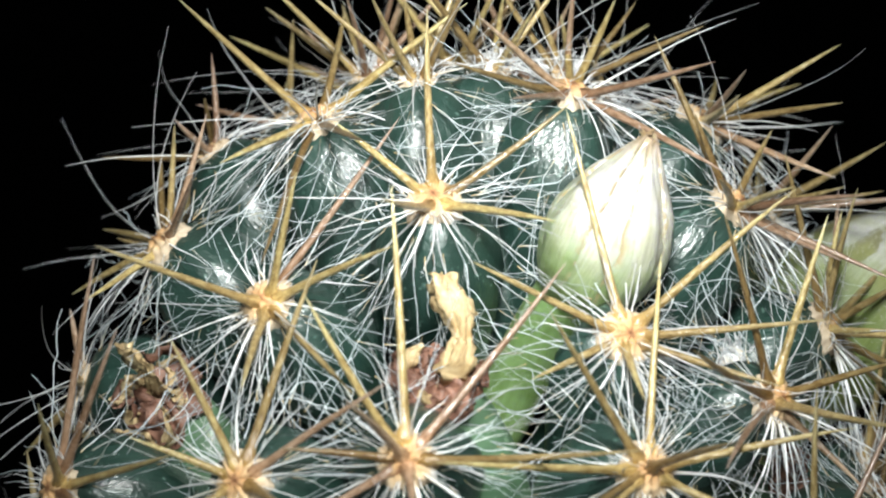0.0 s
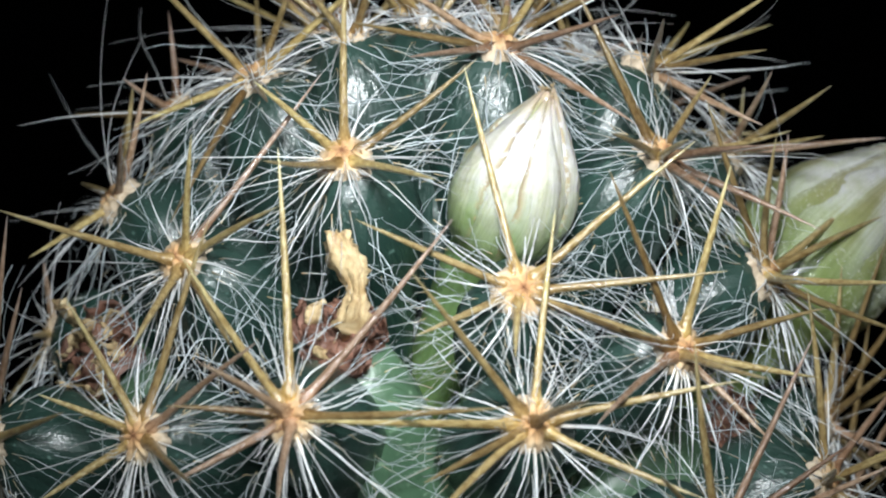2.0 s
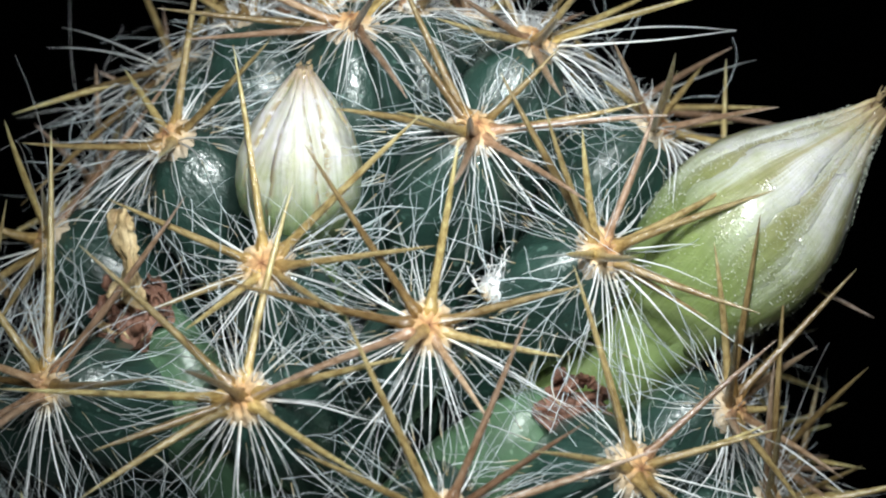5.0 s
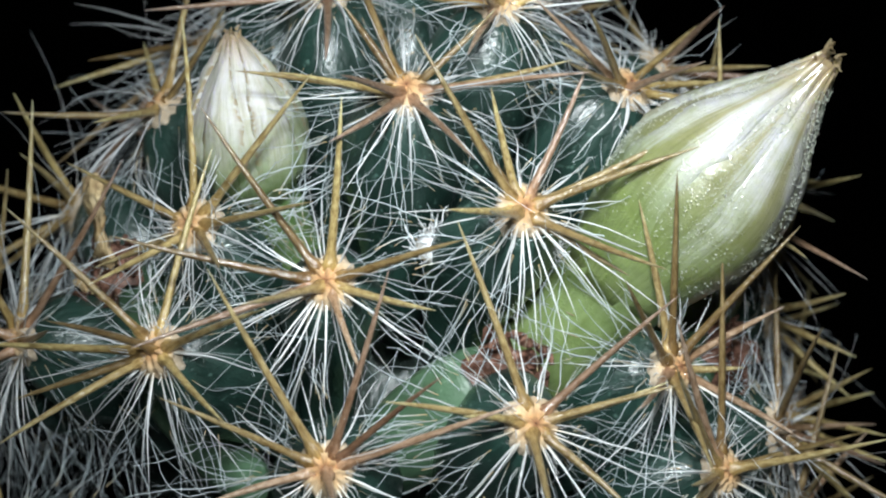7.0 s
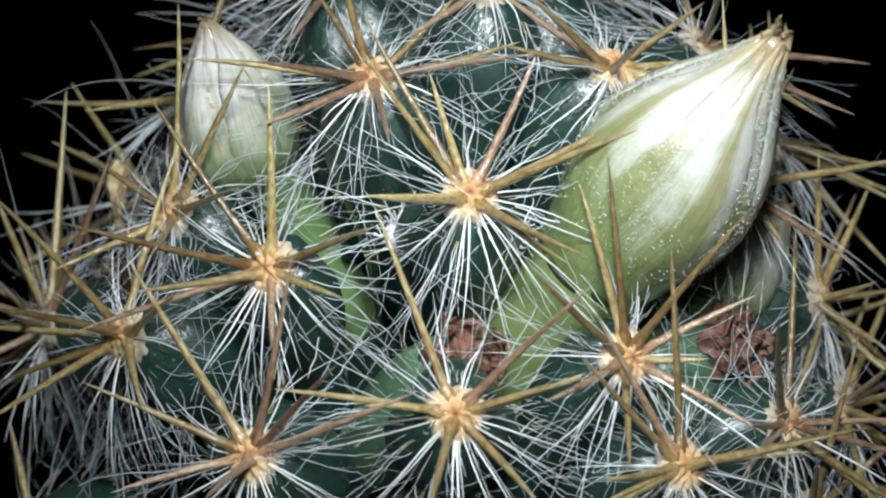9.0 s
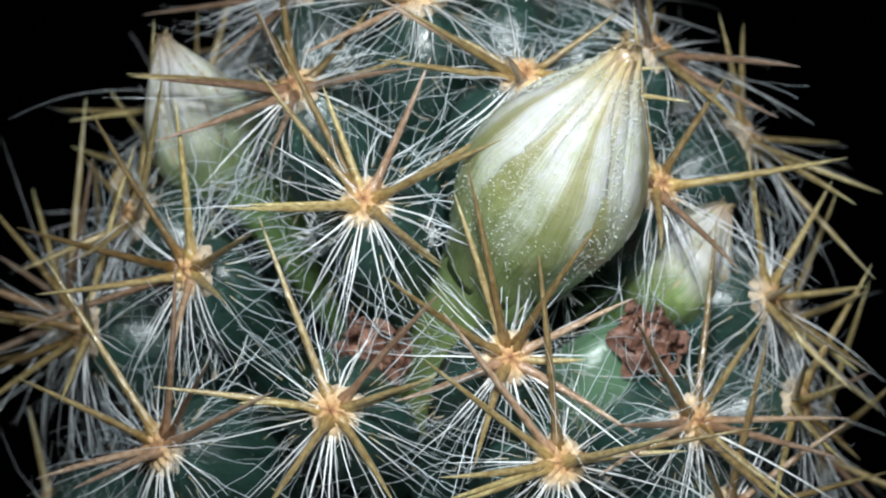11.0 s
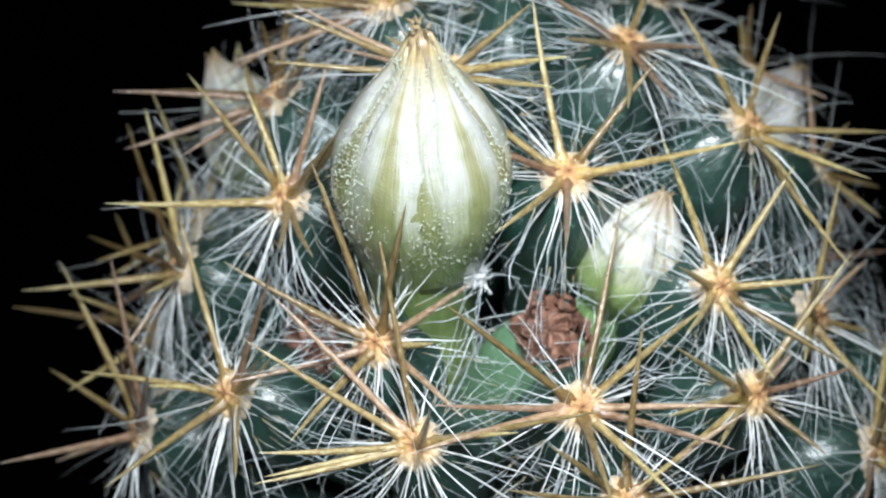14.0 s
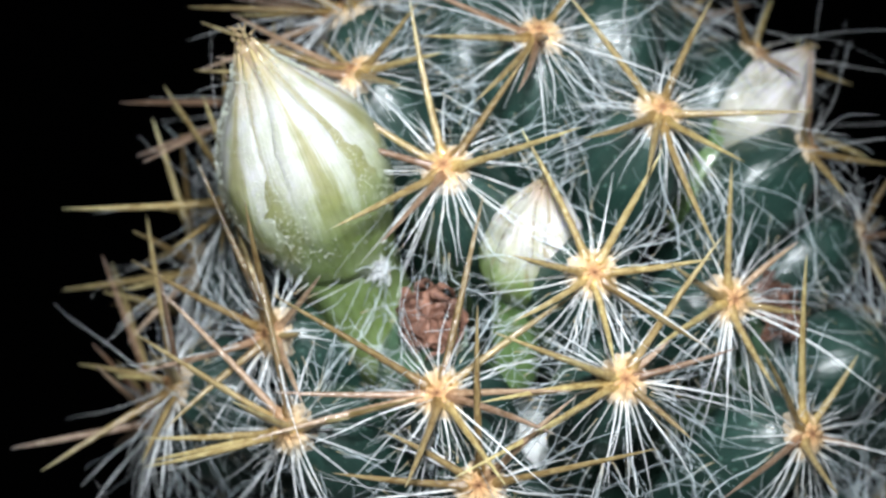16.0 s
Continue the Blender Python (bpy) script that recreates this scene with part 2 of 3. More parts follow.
def tubes(name, lines, sides=3):
    """Many tapering threads joined in one mesh: lines of (points, radii)."""
    verts, faces, uvs = [], [], []
    ang = np.arange(sides) * 2 * np.pi / sides
    for pts, rad in lines:
        n, o = len(pts), len(verts)
        d = np.gradient(pts, axis=0)
        d /= np.linalg.norm(d, axis=1)[:, None] + 1e-12
        ref = np.array((0.31, 0.17, 0.93)) if abs(d[0] @ np.array((0.31, 0.17, 0.93))) < 0.9 else np.array((0.9, -0.4, 0.1))
        a = np.cross(d, ref)
        a /= np.linalg.norm(a, axis=1)[:, None] + 1e-12
        b = np.cross(d, a)
        ring = pts[:, None] + rad[:, None, None] * (np.cos(ang)[None, :, None] * a[:, None] + np.sin(ang)[None, :, None] * b[:, None])
        verts += ring.reshape(-1, 3).tolist()
        for i in range(n - 1):
            for j in range(sides):
                k = (j + 1) % sides
                faces.append((o + i * sides + j, o + i * sides + k, o + (i + 1) * sides + k, o + (i + 1) * sides + j))
                uvs += [(0, i / (n - 1)), (1, i / (n - 1)), (1, (i + 1) / (n - 1)), (0, (i + 1) / (n - 1))]
    me = bpy.data.meshes.new(name)
    me.from_pydata(verts, [], faces)
    me.uv_layers.new(name="uv").data.foreach_set("uv", np.array(uvs, dtype=np.float32).ravel())
    me.polygons.foreach_set("use_smooth", [True] * len(me.polygons))
    me.update()
    return me


RNG = np.random.default_rng(7)


def frame_of(p, n):
    """A pose at p (plan units) whose z is n and whose y points up along the surface."""
    n = Vector(n).normalized()
    up = Vector((0, 0, 1))
    up = (up - n * up.dot(n)).normalized()
    right = up.cross(n)
    m = Matrix((right, up, n)).transposed().to_4x4()
    m.translation = Vector(p) * U
    return m


# ---- the cactus ----
cactus = tagged(new("cactus"), "dark green cactus with golden spines, white hairs and pale buds", "cactus")

PROFILE_Z = (-2.4, -0.5, -0.3, 0.0, 0.3, 0.5, 0.67, 0.8, 0.93, 1.0, 1.08, 1.13)
PROFILE_R = (1.24, 1.32, 1.30, 1.21, 1.10, 1.02, 0.93, 0.82, 0.67, 0.55, 0.35, 0.0)


def outward(p):
    """The way a tubercle at p leans: out of the dome, and slightly up lower down."""
    p = np.array(p)
    c = np.array((0, 0, min(-0.1, p[2] - 0.12)))
    d = p - c
    return d / np.linalg.norm(d)


def stem():
    zs = np.concatenate([np.linspace(-2.4, 0.3, 18), np.linspace(0.38, 0.80, 10)])
    r = np.interp(zs, (-2.4, -0.5, 0.0, 0.3, 0.5, 0.65, 0.75, 0.80), (0.60, 0.46, 0.29, 0.25, 0.25, 0.22, 0.14, 0.005))
    a = np.arange(48) * 2 * np.pi / 48
    pts = np.stack([r[:, None] * np.cos(a), r[:, None] * np.sin(a), np.repeat(zs[:, None], 48, 1)], -1) * U
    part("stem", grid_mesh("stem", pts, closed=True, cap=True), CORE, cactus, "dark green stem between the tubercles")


stem()

def filled(known):
    """The rest of the rows of areoles, at the same spacing, round the back, below and on the crown."""
    pts = [np.array(p) for p in known] + [np.array((0.1, -0.64, 0.94))]
    rng = np.random.default_rng(3)
    out = []
    for i in range(9000):
        z = 1.13 - 3.3 * rng.random() ** 1.3
        r = float(np.interp(z, PROFILE_Z, PROFILE_R))
        a = rng.random() * 2 * np.pi
        p = np.array((r * np.cos(a), r * np.sin(a), z))
        gap = 0.52 if z < 0.6 else 0.52 - 0.26 * min(1, (z - 0.6) / 0.45)
        if all(np.linalg.norm(p - q) > gap for q in pts):
            pts.append(p)
            out.append(tuple(p))
    return out


def tubercle_mesh(k, slim=1.0, lean=(0.0, 0.0)):
    """A blunt four-sided cone, its tip under the areole; it hangs a little, and one beside a stalk is slimmer and bent aside."""
    rng = np.random.default_rng(40 + k)
    h = np.array((-0.80, -0.62, -0.46, -0.34, -0.24, -0.16, -0.10, -0.05, -0.018, 0.0))
    r = np.array((0.08, 0.105, 0.14, 0.172, 0.185, 0.174, 0.15, 0.118, 0.085, 0.02))
    a = np.arange(20) * 2 * np.pi / 20
    four = 1 + 0.07 * np.cos(4 * a + np.pi * 0.0)
    wob = 1 + 0.035 * np.sin(3 * a + rng.random() * 6) + 0.02 * np.sin(5 * a + rng.random() * 6)
    rr = r[:, None] * (four * wob)[None] * np.interp(h, (-0.3, -0.05), (slim, 1.0))[:, None]
    pts = np.stack([rr * np.cos(a), rr * np.sin(a), np.repeat(h[:, None], 20, 1)], -1)
    pts[:, :, 0] += lean[0] * np.abs(h[:, None]) ** 1.3
    pts[:, :, 1] += lean[1] * np.abs(h[:, None]) ** 1.3 - 0.40 * h[:, None] ** 2
    return grid_mesh("tubercle", pts * U, closed=True, cap=True)


def wool_mesh(k):
    """The areole: a low cushion, lobed by the swollen feet of the radial spines."""
    rng = np.random.default_rng(60 + k)
    q = np.linspace(0.02, 1, 12)[:, None]
    a = (np.arange(48) * 2 * np.pi / 48)[None]
    lobes = np.cos(13 * a + rng.random() * 6) * np.exp(-((q - 0.68) / 0.22) ** 2)
    inner = np.cos(7 * a + rng.random() * 6) * np.exp(-((q - 0.35) / 0.14) ** 2)
    r = 0.088 * q * (1 + 0.05 * np.cos(13 * a) + 0.05 * np.sin(3 * a + rng.random() * 6))
    z = 0.036 * (1 - q ** 2.2) + 0.009 * lobes + 0.008 * inner + rng.normal(0, 0.0022, (12, 48)) - 0.03 * (q > 0.95)
    pts = np.stack([r * np.cos(a), r * np.sin(a), z], -1)
    return grid_mesh("areole_wool", pts * U, closed=True)


def spine_mesh(k):
    """A straight needle half a plan unit long with a bulbous foot and a long point."""
    rng = np.random.default_rng(80 + k)
    v = np.array((0, 0.02, 0.045, 0.075, 0.11, 0.18, 0.3, 0.45, 0.6, 0.74, 0.86, 0.95, 1.0))
    r = np.array((0.018, 0.025, 0.026, 0.0205, 0.0150, 0.0128, 0.0120, 0.0110, 0.0095, 0.0075, 0.0050, 0.0025, 0.0005))
    bend = 0.018 * rng.standard_normal(2)
    pts = np.stack([bend[0] * v ** 2, bend[1] * v ** 2, 0.5 * v], -1) * U
    return tubes("central_spine", [(pts, r * U * (0.92 + 0.16 * rng.random()))], 8)


TUBERCLE_MESHES = [tubercle_mesh(k) for k in range(6)]
WOOL_MESHES = [wool_mesh(k) for k in range(6)]
SPINE_MESHES = [spine_mesh(k) for k in range(8)]


def radial_line(stout):
    """One radial spine along x, 0.3 plan units long: a thin white thread, slightly bent."""
    s = np.linspace(0, 1, 9)
    sag, sway, wig, ph = RNG.normal(-0.06, 0.04), RNG.normal(0, 0.035), RNG.normal(0, 0.0045), RNG.random() * 6
    pts = np.stack([0.3 * s, sway * s ** 2 + wig * np.sin(ph + 9 * s) * s, sag * s ** 2], -1)
    return pts * U, stout * RNG.choice((0.0022, 0.0028, 0.0038)) * U * (1 - 0.9 * s ** 1.6)


RADIAL_MESHES = [tubes("radial_spine", [radial_line(1.0)], 5) for k in range(24)]


def radial_poses(n):
    """They fan out nearly flat round the areole, closest and longest below it."""
    out = []
    for i in range(n):
        phi = 2 * np.pi * (i + RNG.uniform(-0.8, 0.8)) / n
        phi = phi - 0.5 * np.cos(phi)
        low = 0.5 - 0.5 * np.sin(phi)
        tilt, length = RNG.uniform(-8, 24), RNG.uniform(0.17, 0.31) * (1 + 0.4 * low)
        if i % 12 == 0:
            tilt, length = RNG.uniform(10, 45), RNG.uniform(0.40, 0.58)
        foot = 0.045 * U
        m = pose(foot * math.cos(phi), foot * math.sin(phi), 0.1 * foot, 0, 0, math.degrees(phi)) @ pose(0, 0, 0, 0, -tilt, 0)
        out.append(m @ Matrix.Diagonal((length / 0.3, 1, 1, 1)))
    return out


def fuzz_mesh(radials, felt):
    """Short felt in the cup of the areole; on far tubercles the radial threads as well."""
    lines = []
    for m in radial_poses(radials):
        pts, r = radial_line(0.8)
        lines.append((np.array([m @ Vector(p) for p in pts]), r))
    for i in range(4 if radials else 2):
        # a few long, curved threads that stand out of the outline
        s = np.linspace(0, 1, 12)
        long, sag, sway = RNG.uniform(0.35, 0.68), RNG.normal(-0.06, 0.14), RNG.normal(0, 0.16)
        pts = np.stack([long * s, sway * s ** 2 + 0.008 * np.sin(8 * s + i), sag * s ** 2], -1) * U
        m = pose(0, 0, 0, 0, 0, float(RNG.uniform(0, 360))) @ pose(0, 0, 0, 0, -float(RNG.uniform(5, 60)), 0)
        lines.append((np.array([m @ Vector(p) for p in pts]), RNG.uniform(0.0013, 0.0022) * U * (1 - 0.8 * s)))
    for i in range(felt):
        phi, tilt = RNG.random() * 2 * np.pi, np.radians(RNG.uniform(0, 60))
        d = np.array((np.cos(phi) * np.cos(tilt), np.sin(phi) * np.cos(tilt), np.sin(tilt)))
        s = np.linspace(0, 1, 5)
        pts = RNG.uniform(0.04, 0.095) * np.array((np.cos(phi), np.sin(phi), 0.1)) + s[:, None] * RNG.uniform(0.03, 0.10) * d + np.cumsum(RNG.normal(0, 0.005, (5, 3)), 0) * s[:, None]
        lines.append((pts * U, 0.0024 * U * (1 - 0.7 * s)))
    return tubes("white_fuzz", lines, 3)


def fine_hairs_mesh(n):
    """Thin curly threads that wander between the tubercles."""
    lines = []
    for i in range(n):
        phi, tilt = RNG.random() * 2 * np.pi, np.radians(RNG.uniform(-48, 4))
        length = RNG.uniform(0.20, 0.55)
        d = np.array((np.cos(phi) * np.cos(tilt), np.sin(phi) * np.cos(tilt), np.sin(tilt)))
        s = np.linspace(0, 1, 15)
        turn = np.cumsum(RNG.normal(0, 0.27, (15, 3)), 0)
        step = d + 0.8 * turn * RNG.uniform(0.3, 1.0)
        step /= np.linalg.norm(step, axis=1)[:, None]
        start = RNG.uniform(0.04, 0.14) * np.array((np.cos(phi), np.sin(phi), -0.35))
        if i % 5 < 2:
            # these rise from the flank of the tubercle and cling to it
            start = np.array((0.21 * np.cos(phi), 0.21 * np.sin(phi), RNG.uniform(-0.30, -0.12)))
            along = RNG.uniform(0, 2 * np.pi)
            d = np.array((-np.sin(phi) * np.cos(along), np.cos(phi) * np.cos(along), 0.8 * np.sin(along))) + 0.15 * np.array((np.cos(phi), np.sin(phi), 0.3))
        pts = start + np.cumsum(step, 0) * length / 15
        lines.append((pts * U, RNG.choice((0.0011, 0.0015, 0.0022)) * U * (1 - 0.5 * s)))
    return tubes("fine_fuzz", lines, 3)


KNOWN = []


def tubercle(p, spines=None, young=False, old=False, aside=None):
    if spines:
        KNOWN.append(p)
    k = int(RNG.integers(0, 1000))
    t = part("tubercle", tubercle_mesh(k % 6, *aside) if aside else TUBERCLE_MESHES[k % 6], SKIN, cactus, "", frame_of(p, outward(p)))
    part("areole_wool", WOOL_MESHES[k % 5], WOOL, t, "white and orange felt", pose(0, 0, -0.004 * U, 0, 0, float(RNG.uniform(0, 360))) @ Matrix.Scale(1.0 if spines else 0.7, 4))
    tagged(part("white_fuzz", fuzz_mesh(0, 34) if spines else fuzz_mesh(13 if p[2] < 0.25 else 8, 6), HAIR, t, "white felt and thin white threads"), kind="stuff")
    tagged(part("fine_fuzz", fine_hairs_mesh(74 if spines else 54 if p[2] < 0.25 else 34), HAIR_FINE, t, "curly grey-white hairs"), kind="stuff")
    if spines:
        for i, m in enumerate(radial_poses(25)):
            shape = RADIAL_MESHES[int(RNG.integers(0, 24))]
            # an old areole has lost half of them
            if not old or i % 2:
                part("radial_spine", shape, HAIR_RADIAL, t, "", m)
    if spines is None:
        turn = float(RNG.uniform(0, 360))
        count = int(RNG.integers(5, 8)) if p[2] > 1.0 else int(RNG.integers(3, 5))
        spines = [(turn + 360 / count * i + float(RNG.uniform(-12, 12)), float(RNG.uniform(8, 36)) + (20 if young else 0), float(RNG.uniform(0.32, 0.50) if p[2] > 1.0 else RNG.uniform(0.20, 0.36))) for i in range(count)]
    for phi, rise, length in spines:
        f, e = radians(phi), radians(rise)
        d = Vector((math.cos(f) * math.cos(e), math.sin(f) * math.cos(e), math.sin(e)))
        m = d.to_track_quat("Z", "Y").to_matrix().to_4x4() @ pose(0, 0, 0, 0, 0, float(RNG.uniform(0, 360)))
        foot = Vector((d.x, d.y, 0)) * 0.032 * U
        thin = 0.92 if young else 1.0
        m = Matrix.Translation(foot) @ m @ Matrix.Diagonal((thin, thin, length / 0.5, 1))
        # areoles filled in round the rim get this dimmed horn colour too
        part("central_spine", SPINE_MESHES[int(RNG.integers(0, 8))], HORN_OLD_DIM if old or p not in KNOWN and p[2] < 0.9 else HORN_YOUNG if p[2] > 0.25 else HORN, t, "", m)


# areoles that face the lens at some time: place in plan units, then each long spine by its
# clock angle in the areole's own plane, its rise out of that plane and its length
tubercle((-0.413, -0.419, 0.928), [(169, 39, 0.62), (41, 21, 0.54), (-78, 15, 0.51), (-67, -12, 0.68), (-31, 4, 0.53), (109, 21, 0.48)])
tubercle((-0.067, -0.795, 0.665), [(96, 28, 0.57), (27, 19, 0.45), (-107, 41, 0.48), (-37, 25, 0.50), (142, 21, 0.35)])
tubercle((0.465, -0.971, 0.272), [(99, 6, 0.63), (158, 8, 0.49), (38, 21, 0.63), (-159, -2, 0.32), (-115, 42, 0.39), (-3, 21, 0.56), (-37, 33, 0.45)], aside=(0.75, (0.12, -0.35)))
tubercle((0.512, -1.125, -0.098), [(81, -4, 0.59), (133, 22, 0.60), (178, 8, 0.67), (12, 21, 0.56), (-157, 29, 0.42), (-147, 25, 0.52), (-32, 26, 0.49), (83, 83, 0.51)])
tubercle((0.899, -0.774, 0.091), [(127, 19, 0.60), (80, 24, 0.52), (13, 25, 0.44), (-22, 27, 0.39), (171, 15, 0.61), (-161, 17, 0.57), (-67, 34, 0.35), (-138, 64, 0.52)], aside=(0.72, (-0.2, -0.3)))
tubercle((0.824, -0.447, 0.658), [(111, 20, 0.53), (-172, 22, 0.51), (-154, 36, 0.50), (125, 24, 0.30), (-11, 22, 0.54), (34, 22, 0.34), (-69, 25, 0.50), (-118, 26, 0.50), (-130, 49, 0.52), (-7, 17, 0.48)])
tubercle((1.116, -0.235, 0.296), [(121, 8, 0.57), (16, 26, 0.52), (-147, 51, 0.57), (-47, 19, 0.34), (60, 24, 0.45), (134, 26, 0.50), (111, 25, 0.35), (12, 34, 0.53), (-167, 28, 0.35), (-47, 32, 0.47)])
tubercle((1.288, -0.333, -0.325), [(111, 10, 0.59), (44, 25, 0.53), (10, 27, 0.38), (171, 24, 0.51), (170, 28, 0.26), (-47, 29, 0.38), (-108, 54, 0.52), (14, 35, 0.41)])
tubercle((-0.149, -1.245, -0.060), [(92, -0, 0.72), (50, -12, 0.68), (123, 25, 0.51), (173, 29, 0.32), (-144, 29, 0.37), (-1, 14, 0.64), (-70, 61, 0.52), (117, 75, 0.52)])
tubercle((-0.601, -1.143, -0.115), [(74, -3, 0.61), (28, 14, 0.57), (109, 26, 0.42), (158, 21, 0.30), (-146, 22, 0.34), (-21, 32, 0.47)])
tubercle((-0.547, -0.850, 0.377), [(72, -12, 0.67), (-148, 71, 0.58), (12, 20, 0.52), (44, 47, 0.44), (-36, 11, 0.57), (-65, 32, 0.47)])
tubercle((-1.139, -0.844, -0.142), [(71, 7, 0.67), (27, 37, 0.51), (48, 9, 0.56), (10, -2, 0.60), (-13, 17, 0.50)], old=True)
tubercle((0.341, -0.426, 1.000), [(40, 25, 0.50), (-178, 28, 0.50), (-79, 32, 0.51), (-171, 9, 0.56), (-70, 0, 0.54), (-150, 8, 0.54), (56, 14, 0.45)])
tubercle((0.757, -0.065, 0.939), [(-16, 34, 0.57), (-124, 60, 0.49), (4, 21, 0.50), (-129, 6, 0.52), (-173, 21, 0.50), (-170, 9, 0.53), (-135, 33, 0.53)])
tubercle((1.010, -0.855, -0.442), [(120, 21, 0.64), (67, 20, 0.60), (36, 28, 0.46), (15, 18, 0.60), (-166, 28, 0.38), (155, 25, 0.50), (-58, 72, 0.52)])
tubercle((1.271, 0.186, -0.172), [(109, 13, 0.49), (63, 43, 0.54), (155, 30, 0.51), (-7, 17, 0.20), (-119, 43, 0.45), (26, 17, 0.38), (-33, 28, 0.43), (-156, 31, 0.44), (105, 24, 0.59)], aside=(0.78, (-0.2, -0.4)))
tubercle((1.303, 0.335, -0.481), [(98, 14, 0.65), (149, 24, 0.59), (-165, 26, 0.45), (-160, 26, 0.48), (7, 27, 0.35), (-171, 29, 0.46), (132, 17, 0.60), (11, 72, 0.52), (9, 10, 0.59)])
tubercle((1.044, 0.762, -0.372), [(77, 2, 0.61), (147, 27, 0.59), (-177, 22, 0.49), (-167, 20, 0.57), (40, -9, 0.53), (-1, 26, 0.48), (-49, 30, 0.41), (-86, 53, 0.52), (-16, 26, 0.47)])
tubercle((0.927, 0.663, 0.346), [(106, 25, 0.54), (157, 29, 0.42), (176, 33, 0.46), (50, 17, 0.43), (-6, 35, 0.58), (-100, 42, 0.52), (-129, 34, 0.45)])
tubercle((0.323, 1.012, 0.526), [(132, 26, 0.46), (62, 21, 0.42), (-16, 25, 0.47), (-78, 36, 0.46), (-94, 12, 0.60), (-144, 24, 0.51), (-119, 29, 0.49)])
tubercle((0.643, 1.039, 0.000), [(113, 10, 0.48), (61, 27, 0.42), (178, 44, 0.35), (-41, 29, 0.43), (-84, 37, 0.38), (-0, 29, 0.37), (-143, 39, 0.39)])
tubercle((0.607, 1.136, -0.335), [(-172, 22, 0.53), (-150, 31, 0.44), (59, 24, 0.52), (11, 27, 0.34), (-49, 34, 0.27), (-149, 8, 0.62), (165, 26, 0.49), (172, 48, 0.35), (39, 18, 0.17)])
tubercle((0.175, 1.170, -0.081), [(-16, 20, 0.24), (-98, 38, 0.40), (105, 28, 0.45), (-159, 27, 0.49), (43, 20, 0.27), (173, 35, 0.47)])
tubercle((-0.030, 1.295, -0.515), [(-158, 15, 0.54), (107, 19, 0.58), (-12, 14, 0.23), (50, 20, 0.29), (-137, 46, 0.46), (150, 32, 0.49)])
tubercle((0.975, 0.873, -0.659), [(9, 19, 0.58), (179, 26, 0.45), (90, 23, 0.55), (145, 30, 0.33), (42, 29, 0.44)])
tubercle((0.561, 0.699, 0.789), [(-177, 32, 0.48), (-146, 26, 0.50), (59, 12, 0.38), (-87, 42, 0.51), (-111, 16, 0.53), (-97, 19, 0.53)])
tubercle((0.969, 0.253, 0.681), [(165, 22, 0.51), (-3, 14, 0.41), (-177, 37, 0.53), (24, 28, 0.34), (-34, 24, 0.51), (144, 13, 0.23), (-168, 20, 0.53), (-129, 53, 0.50)])
tubercle((-0.88, -0.30, 0.57), [(178, 14, 0.46), (140, 20, 0.40), (207, 12, 0.42), (112, 24, 0.38), (62, 20, 0.40), (18, 14, 0.42), (-62, 20, 0.34)], False, True)
for p in filled(KNOWN):
    tubercle(p, None, p[2] > 0.85)


# ---- buds, withered flowers and fruits ----
def axis_of(way, length):
    """A smooth axis along way (foot to tip), with v = 1 at the tip and v = 0 at length below it, and two normals along it."""
    way = np.array(way, dtype=float)
    k = np.linspace(0, len(way) - 1, 90)
    pts = np.stack([np.interp(k, range(len(way)), way[:, i]) for i in range(3)], -1)
    for i in range(60):
        pts[1:-1] = (pts[:-2] + 2 * pts[1:-1] + pts[2:]) / 4
    arc = np.concatenate([[0], np.cumsum(np.linalg.norm(np.diff(pts, axis=0), axis=1))])
    d = np.gradient(pts, axis=0)
    d /= np.linalg.norm(d, axis=1)[:, None]
    a = np.cross(d[0], (0.2, 0.5, 0.84))
    side = []
    for way_on in d:
        a = a - way_on * (a @ way_on)
        a = a / np.linalg.norm(a)
        side.append(a)
    side = np.array(side)
    return 1 - (arc[-1] - arc) / length, pts, side, np.cross(d, side)


def round_axis(axis, v, r, ang):
    """Points at the heights v, the radii r and the angles ang (rows x columns) round the axis."""
    at_v, pts, a, b = axis
    p, q, w = (np.stack([np.interp(v, at_v, f[:, i]) for i in range(3)], -1)[:, None] for f in (pts, a, b))
    return p + r[..., None] * (np.cos(ang)[..., None] * q + np.sin(ang)[..., None] * w)


